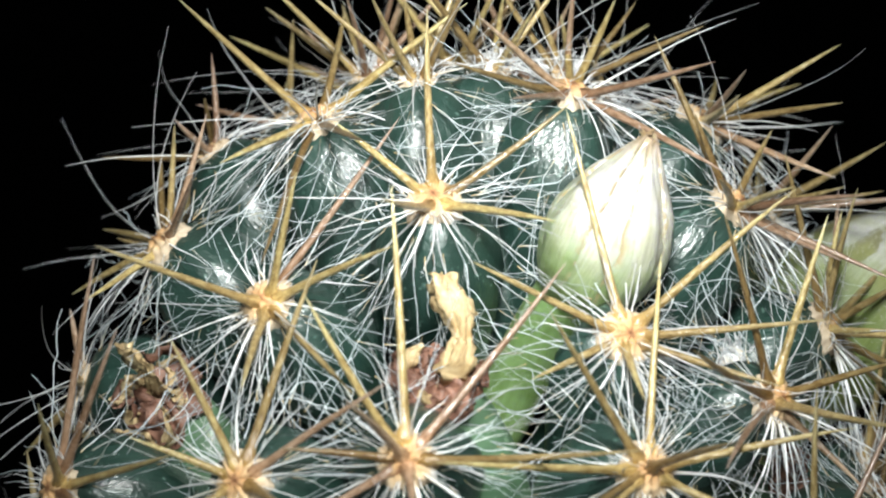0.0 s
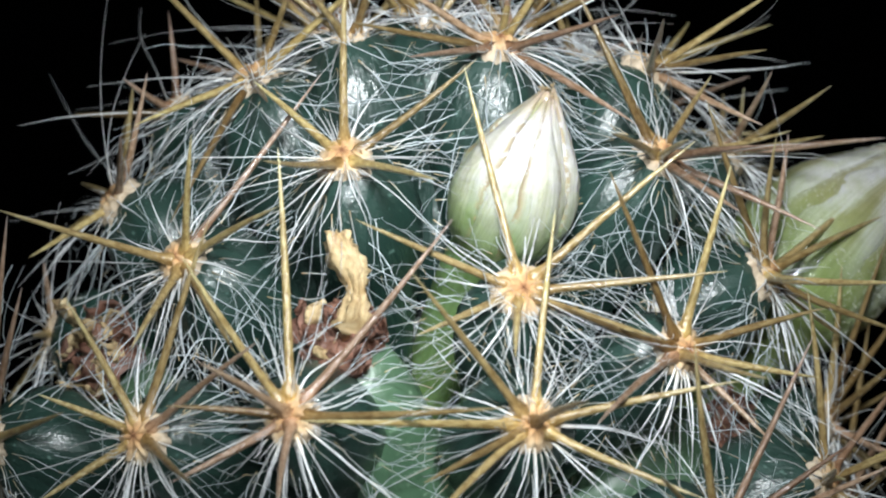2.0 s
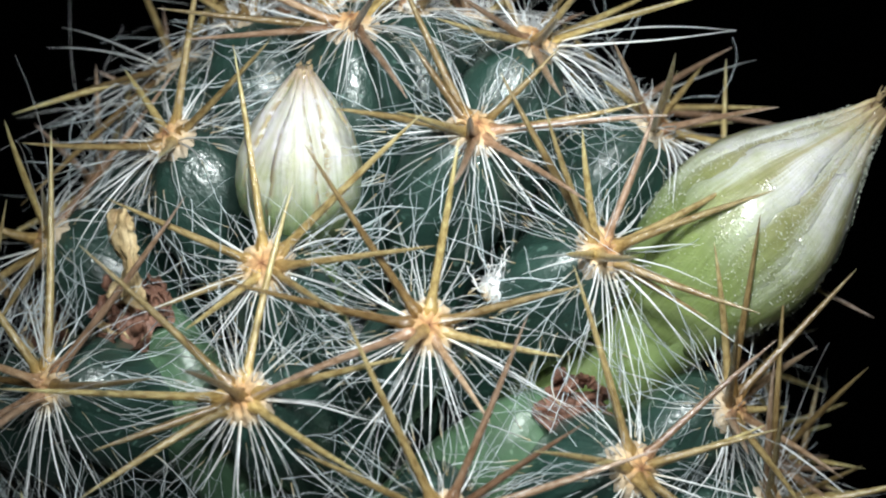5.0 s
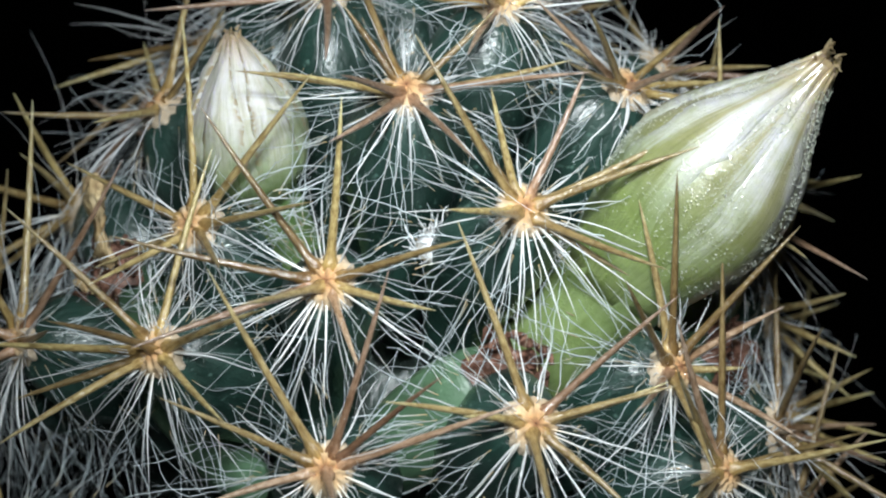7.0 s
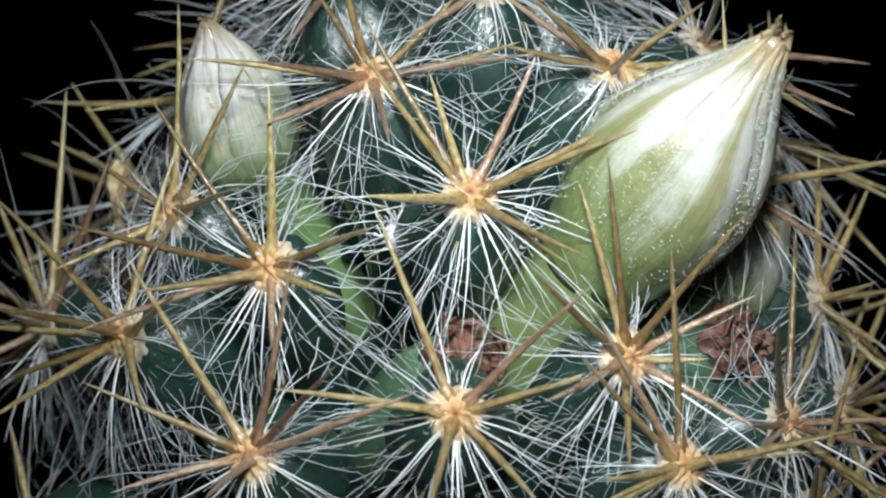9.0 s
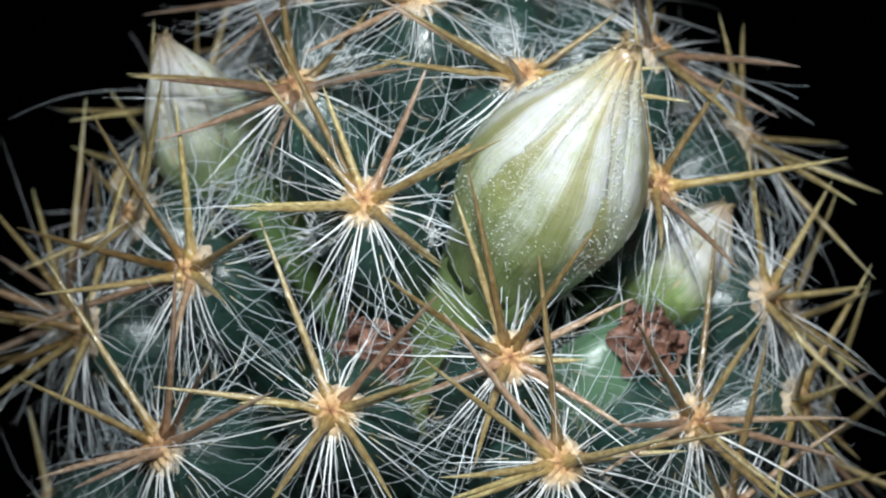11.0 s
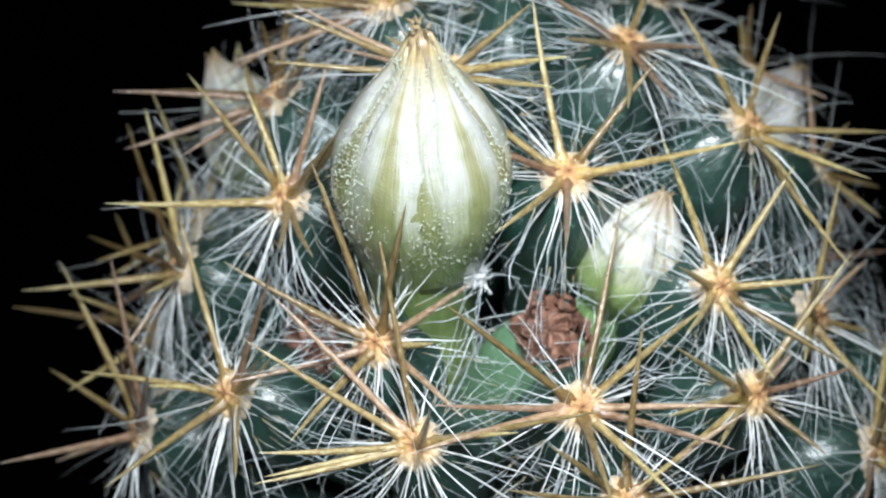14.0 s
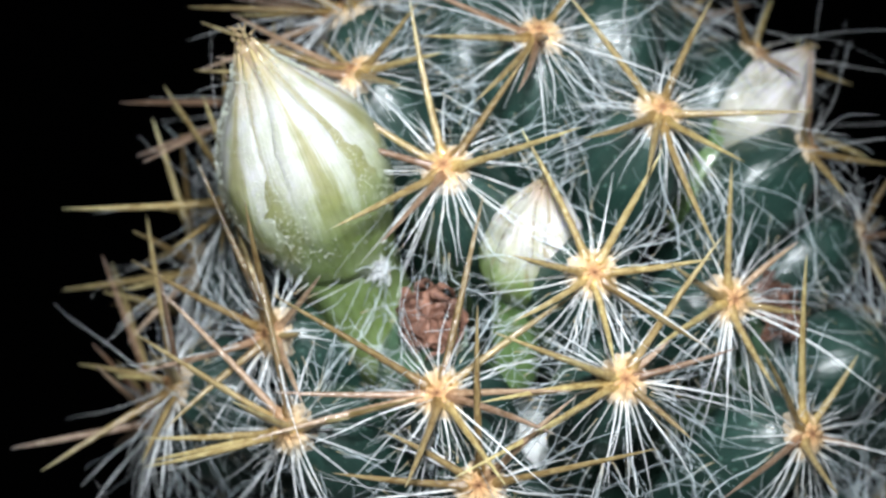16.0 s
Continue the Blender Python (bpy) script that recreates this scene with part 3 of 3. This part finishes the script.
def tepal_mesh(axis, shape, origin, turn, half, v0, v1, lift, wave):
    """A curved scale that wraps the bud between two heights, with a real thickness."""
    nu, nv = 17, 26
    u = np.linspace(-1, 1, nu)[None]
    s = np.linspace(0, 1, nv)[:, None]
    v = v0 + (v1 - v0) * s[:, 0]
    r = np.interp(v, shape[0], shape[1])[:, None]
    width = half * np.sqrt(np.clip(1 - s ** 3.2, 0, 1)) * (0.8 + 0.2 * np.clip(s * 4, 0, 1))
    ragged = 1 + 0.05 * np.sin(17 * s + 5 * turn) + 0.04 * np.sin(31 * s + 2 * turn)
    ang = turn + u * width * ragged + 0.06 * np.sin(5 * s + 3 * turn)
    rough = RNG.normal(0, 0.0016, (nv, nu))
    sheets = []
    for inner in (0, 1):
        # the foot is fused with the tube, the keel stands a little proud, the margins lie close
        off = lift * np.clip(1.6 * s - 0.1, 0, 1) * (1 - s ** 5) + 0.009 * (1 - u ** 2) * np.sin(np.pi * s) - 0.008 * u ** 4
        rr = np.maximum(r + off - 0.014 * inner + wave * np.sin(7 * ang + 11 * v[:, None]) * s, 0.004)
        crumple = 0.0035 * np.sin(23 * s + 4 * turn) * np.sin(3 * u + turn) + rough
        sheets.append(round_axis(axis, v, np.maximum(rr + crumple * np.sin(np.pi * s), 0.004), ang) - origin)
    loop = np.concatenate([sheets[0], sheets[1][:, ::-1]], 1)
    cols = loop.shape[1]
    me = grid_mesh("tepal", loop * U, closed=True, cap=True)
    # the outer sheet runs 0..1 across the blade, the inner sheet back again
    uv = me.uv_layers[0].data
    for poly in me.polygons:
        for li in poly.loop_indices:
            i, j = divmod(me.loops[li].vertex_index, cols)
            uv[li].uv = ((j if j < nu else cols - 1 - j) / (nu - 1), v0 + (v1 - v0) * i / (nv - 1))
    return me


def bead_mesh(bud, axis, shape, origin, count):
    """Tiny clear papillae all over the upper part of a bud."""
    v = 0.34 + 0.58 * RNG.beta(1.6, 1.4, count)
    ang = RNG.uniform(0, 2 * np.pi, count)
    r = np.interp(v, *shape) + RNG.uniform(-0.002, 0.013, count)
    centre = round_axis(axis, v, r[:, None], ang[:, None])[:, 0] - origin
    lat, lon = np.radians((-90, -35, 35, 90)), np.arange(5) * 2 * np.pi / 5
    ball = np.array([(np.cos(a) * np.cos(o), np.cos(a) * np.sin(o), np.sin(a)) for a in lat for o in lon])
    faces = [(5 * i + j, 5 * i + (j + 1) % 5, 5 * i + 5 + (j + 1) % 5, 5 * i + 5 + j) for i in range(3) for j in range(5)]
    size = RNG.choice((0.0013, 0.0018, 0.0025), count)
    verts = (centre[:, None] + size[:, None, None] * ball[None]).reshape(-1, 3) * U
    me = bpy.data.meshes.new("papillae")
    me.from_pydata(verts.tolist(), [], [tuple(20 * k + i for i in f) for k in range(count) for f in faces])
    me.polygons.foreach_set("use_smooth", [True] * len(me.polygons))
    me.update()
    tagged(part("papillae", me, PAPILLA, bud, "tiny glistening papillae"), kind="stuff")


def flower_bud(way, length, shape, scales, material, skin, label, stalk, dull=None, beads=0):
    """A closed bud on its fleshy tube. way: foot to tip; shape: heights and radii of the swelling; stalk: radii from the foot to the swelling."""
    axis = axis_of(way, length)
    foot_v = float(axis[0][0])
    origin = round_axis(axis, np.array((0.0,)), np.zeros((1, 1)), np.zeros((1, 1)))[0, 0]
    sv = np.concatenate([np.linspace(foot_v, -0.02, len(stalk)), shape[0]])
    sr = np.concatenate([stalk, shape[1]])
    ang = (np.arange(32) * 2 * np.pi / 32)[None]
    v = np.linspace(foot_v, 0.97, 64)
    r = np.interp(v, sv, sr) * np.interp(v, (0.2, 0.4, 0.8, 0.97), (1.0, 0.95, 0.92, 0.85))
    rr = r[:, None] * (1 + 0.015 * np.cos(8 * ang) + 0.012 * np.sin(3 * ang + 6 * v[:, None]))
    me = grid_mesh("flower_bud", (round_axis(axis, v, rr, ang + 0 * rr) - origin) * U, closed=True, cap=True)
    heights = np.empty(2 * len(me.loops), dtype=np.float32)
    me.uv_layers[0].data.foreach_get("uv", heights)
    heights[1::2] = np.clip(foot_v + heights[1::2] * (0.97 - foot_v), 0, 1)
    me.uv_layers[0].data.foreach_set("uv", heights)
    bud = part("flower_bud", me, skin, cactus, label, Matrix.Translation(Vector(origin) * U))
    for ring, (count, v0, v1, lift, half) in enumerate(scales):
        for i in range(count):
            turn = 2 * np.pi * (i + 0.5 * ring) / count + float(RNG.uniform(-0.1, 0.1))
            top = v1 - float(RNG.uniform(0, 0.03))
            # scales that face in towards the plant take the duller, greener material
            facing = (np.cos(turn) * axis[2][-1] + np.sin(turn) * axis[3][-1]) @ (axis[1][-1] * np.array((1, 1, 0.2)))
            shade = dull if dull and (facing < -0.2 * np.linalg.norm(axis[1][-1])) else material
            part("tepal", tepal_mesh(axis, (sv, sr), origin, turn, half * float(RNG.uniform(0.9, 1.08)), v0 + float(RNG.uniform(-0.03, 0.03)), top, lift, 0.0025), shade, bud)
    if beads:
        bead_mesh(bud, axis, (sv, sr), origin, beads)
    # ragged dry flakes on the point
    lines = []
    big = float(max(shape[1]))
    tip, on = axis[1][-1], axis[1][-1] - axis[1][-4]
    on = on / np.linalg.norm(on)
    for i in range(12):
        a = RNG.random() * 2 * np.pi
        s = np.linspace(0, 1, 5)
        out = np.cos(a) * axis[2][-1] + np.sin(a) * axis[3][-1]
        start = tip - origin - on * big * RNG.uniform(0.0, 0.28) + out * 0.10 * big
        pts = start + s[:, None] * (0.5 * out + on) * big * RNG.uniform(0.04, 0.13) + np.cumsum(RNG.normal(0, 0.02 * big, (5, 3)), 0) * s[:, None]
        lines.append((pts * U, 0.007 * U * (1 - 0.75 * s)))
    part("dry_fringe", tubes("dry_fringe", lines, 4), DRY_TAN, bud, "ragged straw-coloured flakes")
    return bud


def withered_flower(centre, out, size, label, lean, stump=0.0, tan=7):
    """A shrivelled flower: crumpled red-brown shreds of petals on a green fruit."""
    m = frame_of(centre, out)
    ang = np.arange(20) * 2 * np.pi / 20
    v = np.linspace(0, 1, 16)
    r = np.interp(v, (0, 0.04, 0.12, 0.25, 0.45, 0.7, 1.0), (0.05, 0.11, 0.135, 0.155, 0.155, 0.13, 0.08))
    pts = np.stack([r[:, None] * np.cos(ang), r[:, None] * np.sin(ang), np.repeat((-0.03 - 0.62 * v)[:, None], 20, 1)], -1)
    pts[:, :, 0] += lean[0] * v[:, None] ** 0.9
    pts[:, :, 1] += lean[1] * v[:, None] ** 0.9
    fruit = part("fruit", grid_mesh("fruit", pts * U, closed=True, cap=True), FRUIT, cactus, label, m)
    # the closed, crumpled heart of the flower
    q = np.linspace(0.02, 1, 12)[:, None]
    a = (np.arange(36) * 2 * np.pi / 36)[None]
    folds = 0.10 * np.sin(5 * a + 2.1 + 4 * q) + 0.07 * np.sin(9 * a - 5 * q)
    heart = np.stack([0.80 * q * np.cos(a) * (1 + folds), 0.72 * q * np.sin(a) * (1 + folds), 0.30 - 0.42 * q ** 2.5 + 0.16 * np.sin(6 * a + 5 * q) * np.minimum(1, 2 * q) - 0.20 * np.exp(-(q / 0.35) ** 2) + RNG.normal(0, 0.02, (12, 36))], -1)
    part("withered_heart", grid_mesh("withered_heart", heart * size * U, closed=True), DRY_RED, fruit, "crumpled red-brown remains of a flower")
    # shreds of petals: narrow, cupped, twisted, leaning in over the heart or out
    for i in range(20):
        turn = 2.4 * i + float(RNG.uniform(-0.3, 0.3))
        nu, nv = 5, 12
        s = np.linspace(0, 1, nv)[:, None]
        u = np.linspace(-1, 1, nu)[None]
        ring = float(RNG.uniform(0.35, 0.92))
        reach, wide = float(RNG.uniform(0.45, 0.95)), float(RNG.uniform(0.10, 0.24))
        bow, lift, twist = float(RNG.uniform(-1.3, 0.75)), float(RNG.uniform(0.35, 0.75)), float(RNG.uniform(-1.6, 1.6))
        rad = ring + 0.35 * bow * reach * s ** 1.5 + 0.05 * np.sin(9 * s + i)
        z = -0.05 + lift * reach * np.sin(1.7 * s) + 0.03 * np.sin(11 * s + 2 * i)
        taper = wide * np.interp(s, (0, 0.3, 0.8, 1.0), (0.7, 1.0, 0.8, 0.25))
        roll = twist * s
        across, up = u * taper * np.cos(roll), u * taper * np.sin(roll) + 0.35 * taper * u ** 2
        a = turn + 0.3 * np.sin(3 * s + i)
        front = np.stack([rad * np.cos(a) - across * np.sin(a), rad * np.sin(a) + across * np.cos(a), z + up], -1) + RNG.normal(0, 0.018, (nv, nu, 3))
        back = front - np.stack([0.04 * np.cos(a), 0.04 * np.sin(a), 0.05 + 0 * a], -1)
        loop = np.concatenate([front, back[:, ::-1]], 1)
        part("withered_petal", grid_mesh("withered_petal", loop * size * U, closed=True, cap=True), DRY_TAN if stump and i % tan == 1 else DRY_RED, fruit, "shrivelled red-brown petal")
    if stump:
        # the dried tube of the flower: folded, twisted, bent upwards, with a ragged mouth
        nv, nc = 22, 24
        s = np.linspace(0, 1, nv)[:, None]
        a = (np.arange(nc) * 2 * np.pi / nc)[None]
        rad = np.interp(s, (0, 0.15, 0.35, 0.6, 0.85, 0.95, 1.0), (0.045, 0.034, 0.028, 0.040, 0.050, 0.042, 0.022))
        rad = rad * (1 + 0.18 * np.sin(13 * s) + 0.24 * np.sin(5 * a + 3.5 * s) + 0.12 * np.sin(9 * a - 6 * s)) + RNG.normal(0, 0.0025, (nv, nc))
        bx, by, bz = 0.05 + 0.025 * np.sin(4.5 * s), stump * s, 0.06 + 0.14 * np.sin(1.8 * s)
        tube = np.stack([bx + rad * np.cos(a), by + 0.3 * rad * np.sin(a) + 0 * a, bz + 0.8 * rad * np.sin(a)], -1) + RNG.normal(0, 0.003, (nv, nc, 3))
        part("dried_tube", grid_mesh("dried_tube", tube * U, closed=True, cap=True), DRY_TAN, fruit, "twisted straw-coloured dried flower tube")


BUD_V = np.array((0.0, 0.06, 0.14, 0.23, 0.33, 0.42, 0.49, 0.56, 0.63, 0.72, 0.80, 0.87, 0.93, 0.975, 1.0))
BUD_R = np.array((0.62, 0.635, 0.67, 0.74, 0.86, 0.96, 1.0, 0.975, 0.89, 0.70, 0.48, 0.30, 0.19, 0.13, 0.07))
PLUMP_V = np.array((0.0, 0.05, 0.12, 0.22, 0.34, 0.46, 0.58, 0.70, 0.80, 0.88, 0.95, 1.0))
PLUMP_R = np.array((0.56, 0.70, 0.85, 0.97, 1.0, 0.925, 0.78, 0.58, 0.395, 0.255, 0.14, 0.06))
BROAD_RINGS = ((5, 0.22, 0.96, -0.006, 0.80), (5, 0.20, 1.0, 0.010, 0.56))
RINGS = ((5, 0.08, 0.97, -0.004, 0.80), (5, 0.02, 1.0, 0.019, 0.52))

flower_bud(((0.50, -0.02, -0.36), (0.66, 0.04, -0.21), (0.80, 0.085, -0.085), (0.94, 0.155, 0.05), (1.20, 0.30, 0.31), (1.42, 0.42, 0.53), (1.634, 0.536, 0.741)), 1.22,
           (BUD_V, 0.268 * BUD_R), BROAD_RINGS, TEPAL_GREEN, BUD_GREEN, "large closed flower bud, green and cream striped", (0.135, 0.16, 0.168), beads=9500)
flower_bud(((0.03, -0.23, -0.15), (0.07, -0.30, -0.06), (0.126, -0.356, 0.03), (0.176, -0.433, 0.15), (0.222, -0.508, 0.25), (0.265, -0.575, 0.32), (0.325, -0.66, 0.40), (0.40, -0.745, 0.49), (0.445, -0.78, 0.60), (0.495, -0.83, 0.72), (0.552, -0.884, 0.851)), 0.56,
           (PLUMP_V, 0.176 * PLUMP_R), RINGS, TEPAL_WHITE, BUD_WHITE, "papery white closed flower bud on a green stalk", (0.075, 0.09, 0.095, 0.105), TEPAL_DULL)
flower_bud(((0.46, 0.44, -0.32), (0.52, 0.53, -0.17), (0.585, 0.64, -0.03), (0.66, 0.785, 0.14), (0.725, 0.91, 0.305)), 0.46,
           (PLUMP_V, 0.165 * PLUMP_R), RINGS, TEPAL_SMALL, BUD_WHITE, "small white closed flower bud", (0.07, 0.09, 0.10))
flower_bud(((-0.12, 0.52, 0.22), (-0.24, 0.62, 0.38), (-0.40, 0.74, 0.60), (-0.56, 0.84, 0.81)), 0.50,
           (PLUMP_V, 0.165 * PLUMP_R), RINGS, TEPAL_CREAM, BUD_WHITE, "small cream closed flower bud", (0.06, 0.08, 0.085))
withered_flower((-0.065, -0.96, 0.140), outward((-0.05, -0.9, 0.4)), 0.155, "green fruit with a withered flower on it", (0.22, -0.42), 0.23)
withered_flower((-0.86, -0.52, 0.095), outward((-0.75, -0.72, 0.3)), 0.185, "green fruit with a withered tan and brown flower on it", (0.12, -0.48), 0.09, tan=2)
withered_flower((0.985, -0.22, -0.178), outward((0.97, -0.22, 0.1)), 0.145, "green fruit with a withered flower on it", (-0.30, -0.22))
withered_flower((-0.27, 0.93, -0.10), outward((-0.27, 0.95, 0.1)), 0.14, "green fruit with a withered flower on it", (0.2, -0.3))
withered_flower((0.96, 0.615, -0.135), outward((0.9, 0.59, 0.1)), 0.14, "green fruit with a withered flower on it", (-0.26, -0.34))


def wool_glint_tuft(centre, out, size):
    """A tuft of white wool in the axil of two tubercles; some stand in for glints."""
    lines = []
    s = np.linspace(-1, 1, 9)
    lines.append((np.stack([0.5 * s, 0.3 * s, 0.1 - 0.1 * s * s], -1) * size * U, 0.48 * size * U * np.sqrt(np.clip(1 - s ** 4, 0.02, 1))))
    for i in range(90):
        a, e = RNG.random() * 2 * np.pi, np.radians(RNG.uniform(15, 90))
        d = np.array((np.cos(a) * np.cos(e), np.sin(a) * np.cos(e), np.sin(e)))
        s = np.linspace(0, 1, 6)
        pts = RNG.normal(0, 0.2, 3) * size + s[:, None] * d * size * RNG.uniform(0.5, 1.05) + np.cumsum(RNG.normal(0, 0.06 * size, (6, 3)), 0)
        lines.append((pts * U, 0.003 * U * (1 - 0.5 * s)))
    tagged(part("wool_glint_tuft", tubes("wool_glint_tuft", lines, 6), HAIR, cactus, "white woolly tuft, also used for wet glints", frame_of(centre, out)), kind="stuff")


wool_glint_tuft((0.815, -0.35, 0.195), outward((0.8, -0.33, 0.3)), 0.10)
# the next two white tufts stand in for shiny wet patches
wool_glint_tuft((0.985, -0.068, 0.185), outward((0.979, -0.066, 0.3)), 0.075)
wool_glint_tuft((0.96, 0.365, 0.031), outward((0.96, 0.365, 0.2)), 0.055)

for crown in ((-0.11, -0.41, 1.03), (0.11, -0.28, 1.07), (0.35, -0.14, 1.05), (-0.27, 0.01, 1.07), (0.25, 0.28, 1.05), (0.5, 0.24, 0.98)):
    wool_glint_tuft(crown, outward(crown), 0.09)


# ---- the dark place round it ----
def slab(name, x0, x1, y0, y1, z0, z1, material, label, category):
    bm = bmesh.new()
    bmesh.ops.create_cube(bm, size=1.0)
    for v in bm.verts:
        v.co = (x1 if v.co.x > 0 else x0, y1 if v.co.y > 0 else y0, z1 if v.co.z > 0 else z0)
    bmesh.ops.bevel(bm, geom=bm.edges[:], offset=0.002, segments=2, affect="EDGES")
    me = bpy.data.meshes.new(name)
    bm.to_mesh(me)
    bm.free()
    me.materials.append(material)
    return tagged(new(name, me), label, category, kind="structure")


TOP = -2.5 * U
slab("tabletop", -0.18, 0.18, -0.24, 0.18, TOP - 0.015, TOP, TABLE, "dark matt tabletop under the cactus", "table")
slab("wall_north", -0.20, 0.20, 0.20, 0.22, -0.06, 0.20, CLOTH, "black unlit backdrop wall", "wall")
slab("wall_south", -0.20, 0.20, -0.28, -0.26, -0.06, 0.20, CLOTH, "black unlit wall", "wall")
slab("wall_east", 0.20, 0.22, -0.28, 0.22, -0.06, 0.20, CLOTH, "black unlit wall", "wall")
slab("wall_west", -0.22, -0.20, -0.28, 0.22, -0.06, 0.20, CLOTH, "black unlit wall", "wall")
slab("ceiling", -0.22, 0.22, -0.28, 0.22, 0.20, 0.22, CLOTH, "black unlit ceiling", "ceiling")
slab("floor", -0.22, 0.22, -0.28, 0.22, -0.08, -0.06, CLOTH, "black unlit floor", "floor")


# ---- what moves: the cactus is turned by hand, in steps ----
def at(x, y, z, rx, ry, rz):
    """A pose from plan units and degrees."""
    return pose(x * U, y * U, z * U, rx, ry, rz)


def motions():
    walk(cactus, [
        (0.0, at(0.047, -0.653, -0.555, -2.05, -0.53, 0.02)),
        (0.5, at(0.054, -0.671, -0.469, -1.71, -0.57, -0.36)),
        (1.0, at(0.035, -0.646, -0.385, -0.67, -0.61, -1.11)),
        (1.5, at(-0.050, -0.592, -0.395, 0.07, -0.80, -3.83)),
        (2.0, at(-0.083, -0.483, -0.396, 0.20, -1.20, -8.96)),
        (2.5, at(-0.076, -0.478, -0.382, 0.38, -1.06, -9.20)),
        (3.0, at(-0.152, -0.407, -0.382, 0.44, -1.05, -16.95)),
        (3.5, at(-0.250, -0.400, -0.378, 0.08, -1.52, -27.69)),
        (4.0, at(-0.231, -0.364, -0.363, 0.30, -1.57, -31.01)),
        (4.2, at(-0.202, -0.309, -0.339, 0.38, -1.49, -30.91)),
        (4.5, at(-0.203, -0.354, -0.350, 0.19, -1.34, -30.82)),
        (5.0, at(-0.249, -0.381, -0.336, -0.07, -1.59, -39.22)),
        (5.2, at(-0.234, -0.297, -0.330, 0.13, -1.93, -44.14)),
        (7.3, at(-0.142, -0.162, -0.188, -0.20, -2.10, -59.14)),
        (7.5, at(-0.104, -0.182, -0.169, -0.12, -1.88, -62.00)),
        (8.0, at(-0.062, -0.204, -0.165, 0.04, -2.28, -74.04)),
        (8.2, at(-0.032, -0.270, -0.166, 0.05, -2.01, -74.01)),
        (10.3, at(0.001, -0.118, -0.190, -0.15, -1.46, -73.66)),
        (10.5, at(-0.017, -0.031, -0.186, -0.01, -0.96, -76.15)),
        (11.0, at(-0.030, 0.199, -0.166, 0.25, -0.62, -88.32)),
        (11.5, at(0.027, 0.202, -0.181, 0.44, -1.16, -92.37)),
        (12.0, at(0.035, 0.254, -0.186, 0.64, -1.80, -96.07)),
        (12.5, at(0.036, 0.350, -0.160, 1.10, -1.93, -104.60)),
        (13.0, at(0.038, 0.320, -0.173, 1.14, -2.12, -104.50)),
        (13.5, at(0.109, 0.437, -0.172, 1.44, -2.31, -112.36)),
        (14.0, at(0.241, 0.442, -0.177, 1.65, -2.52, -118.36)),
        (14.5, at(0.314, 0.534, -0.165, 1.57, -2.36, -124.33)),
        (15.0, at(0.201, 0.600, -0.162, 2.81, -2.13, -132.80)),
        (15.5, at(0.252, 0.627, -0.143, 2.30, -1.79, -133.24)),
        (16.0, at(0.315, 0.710, -0.140, 2.64, -1.33, -140.96)),
    ])


motions()
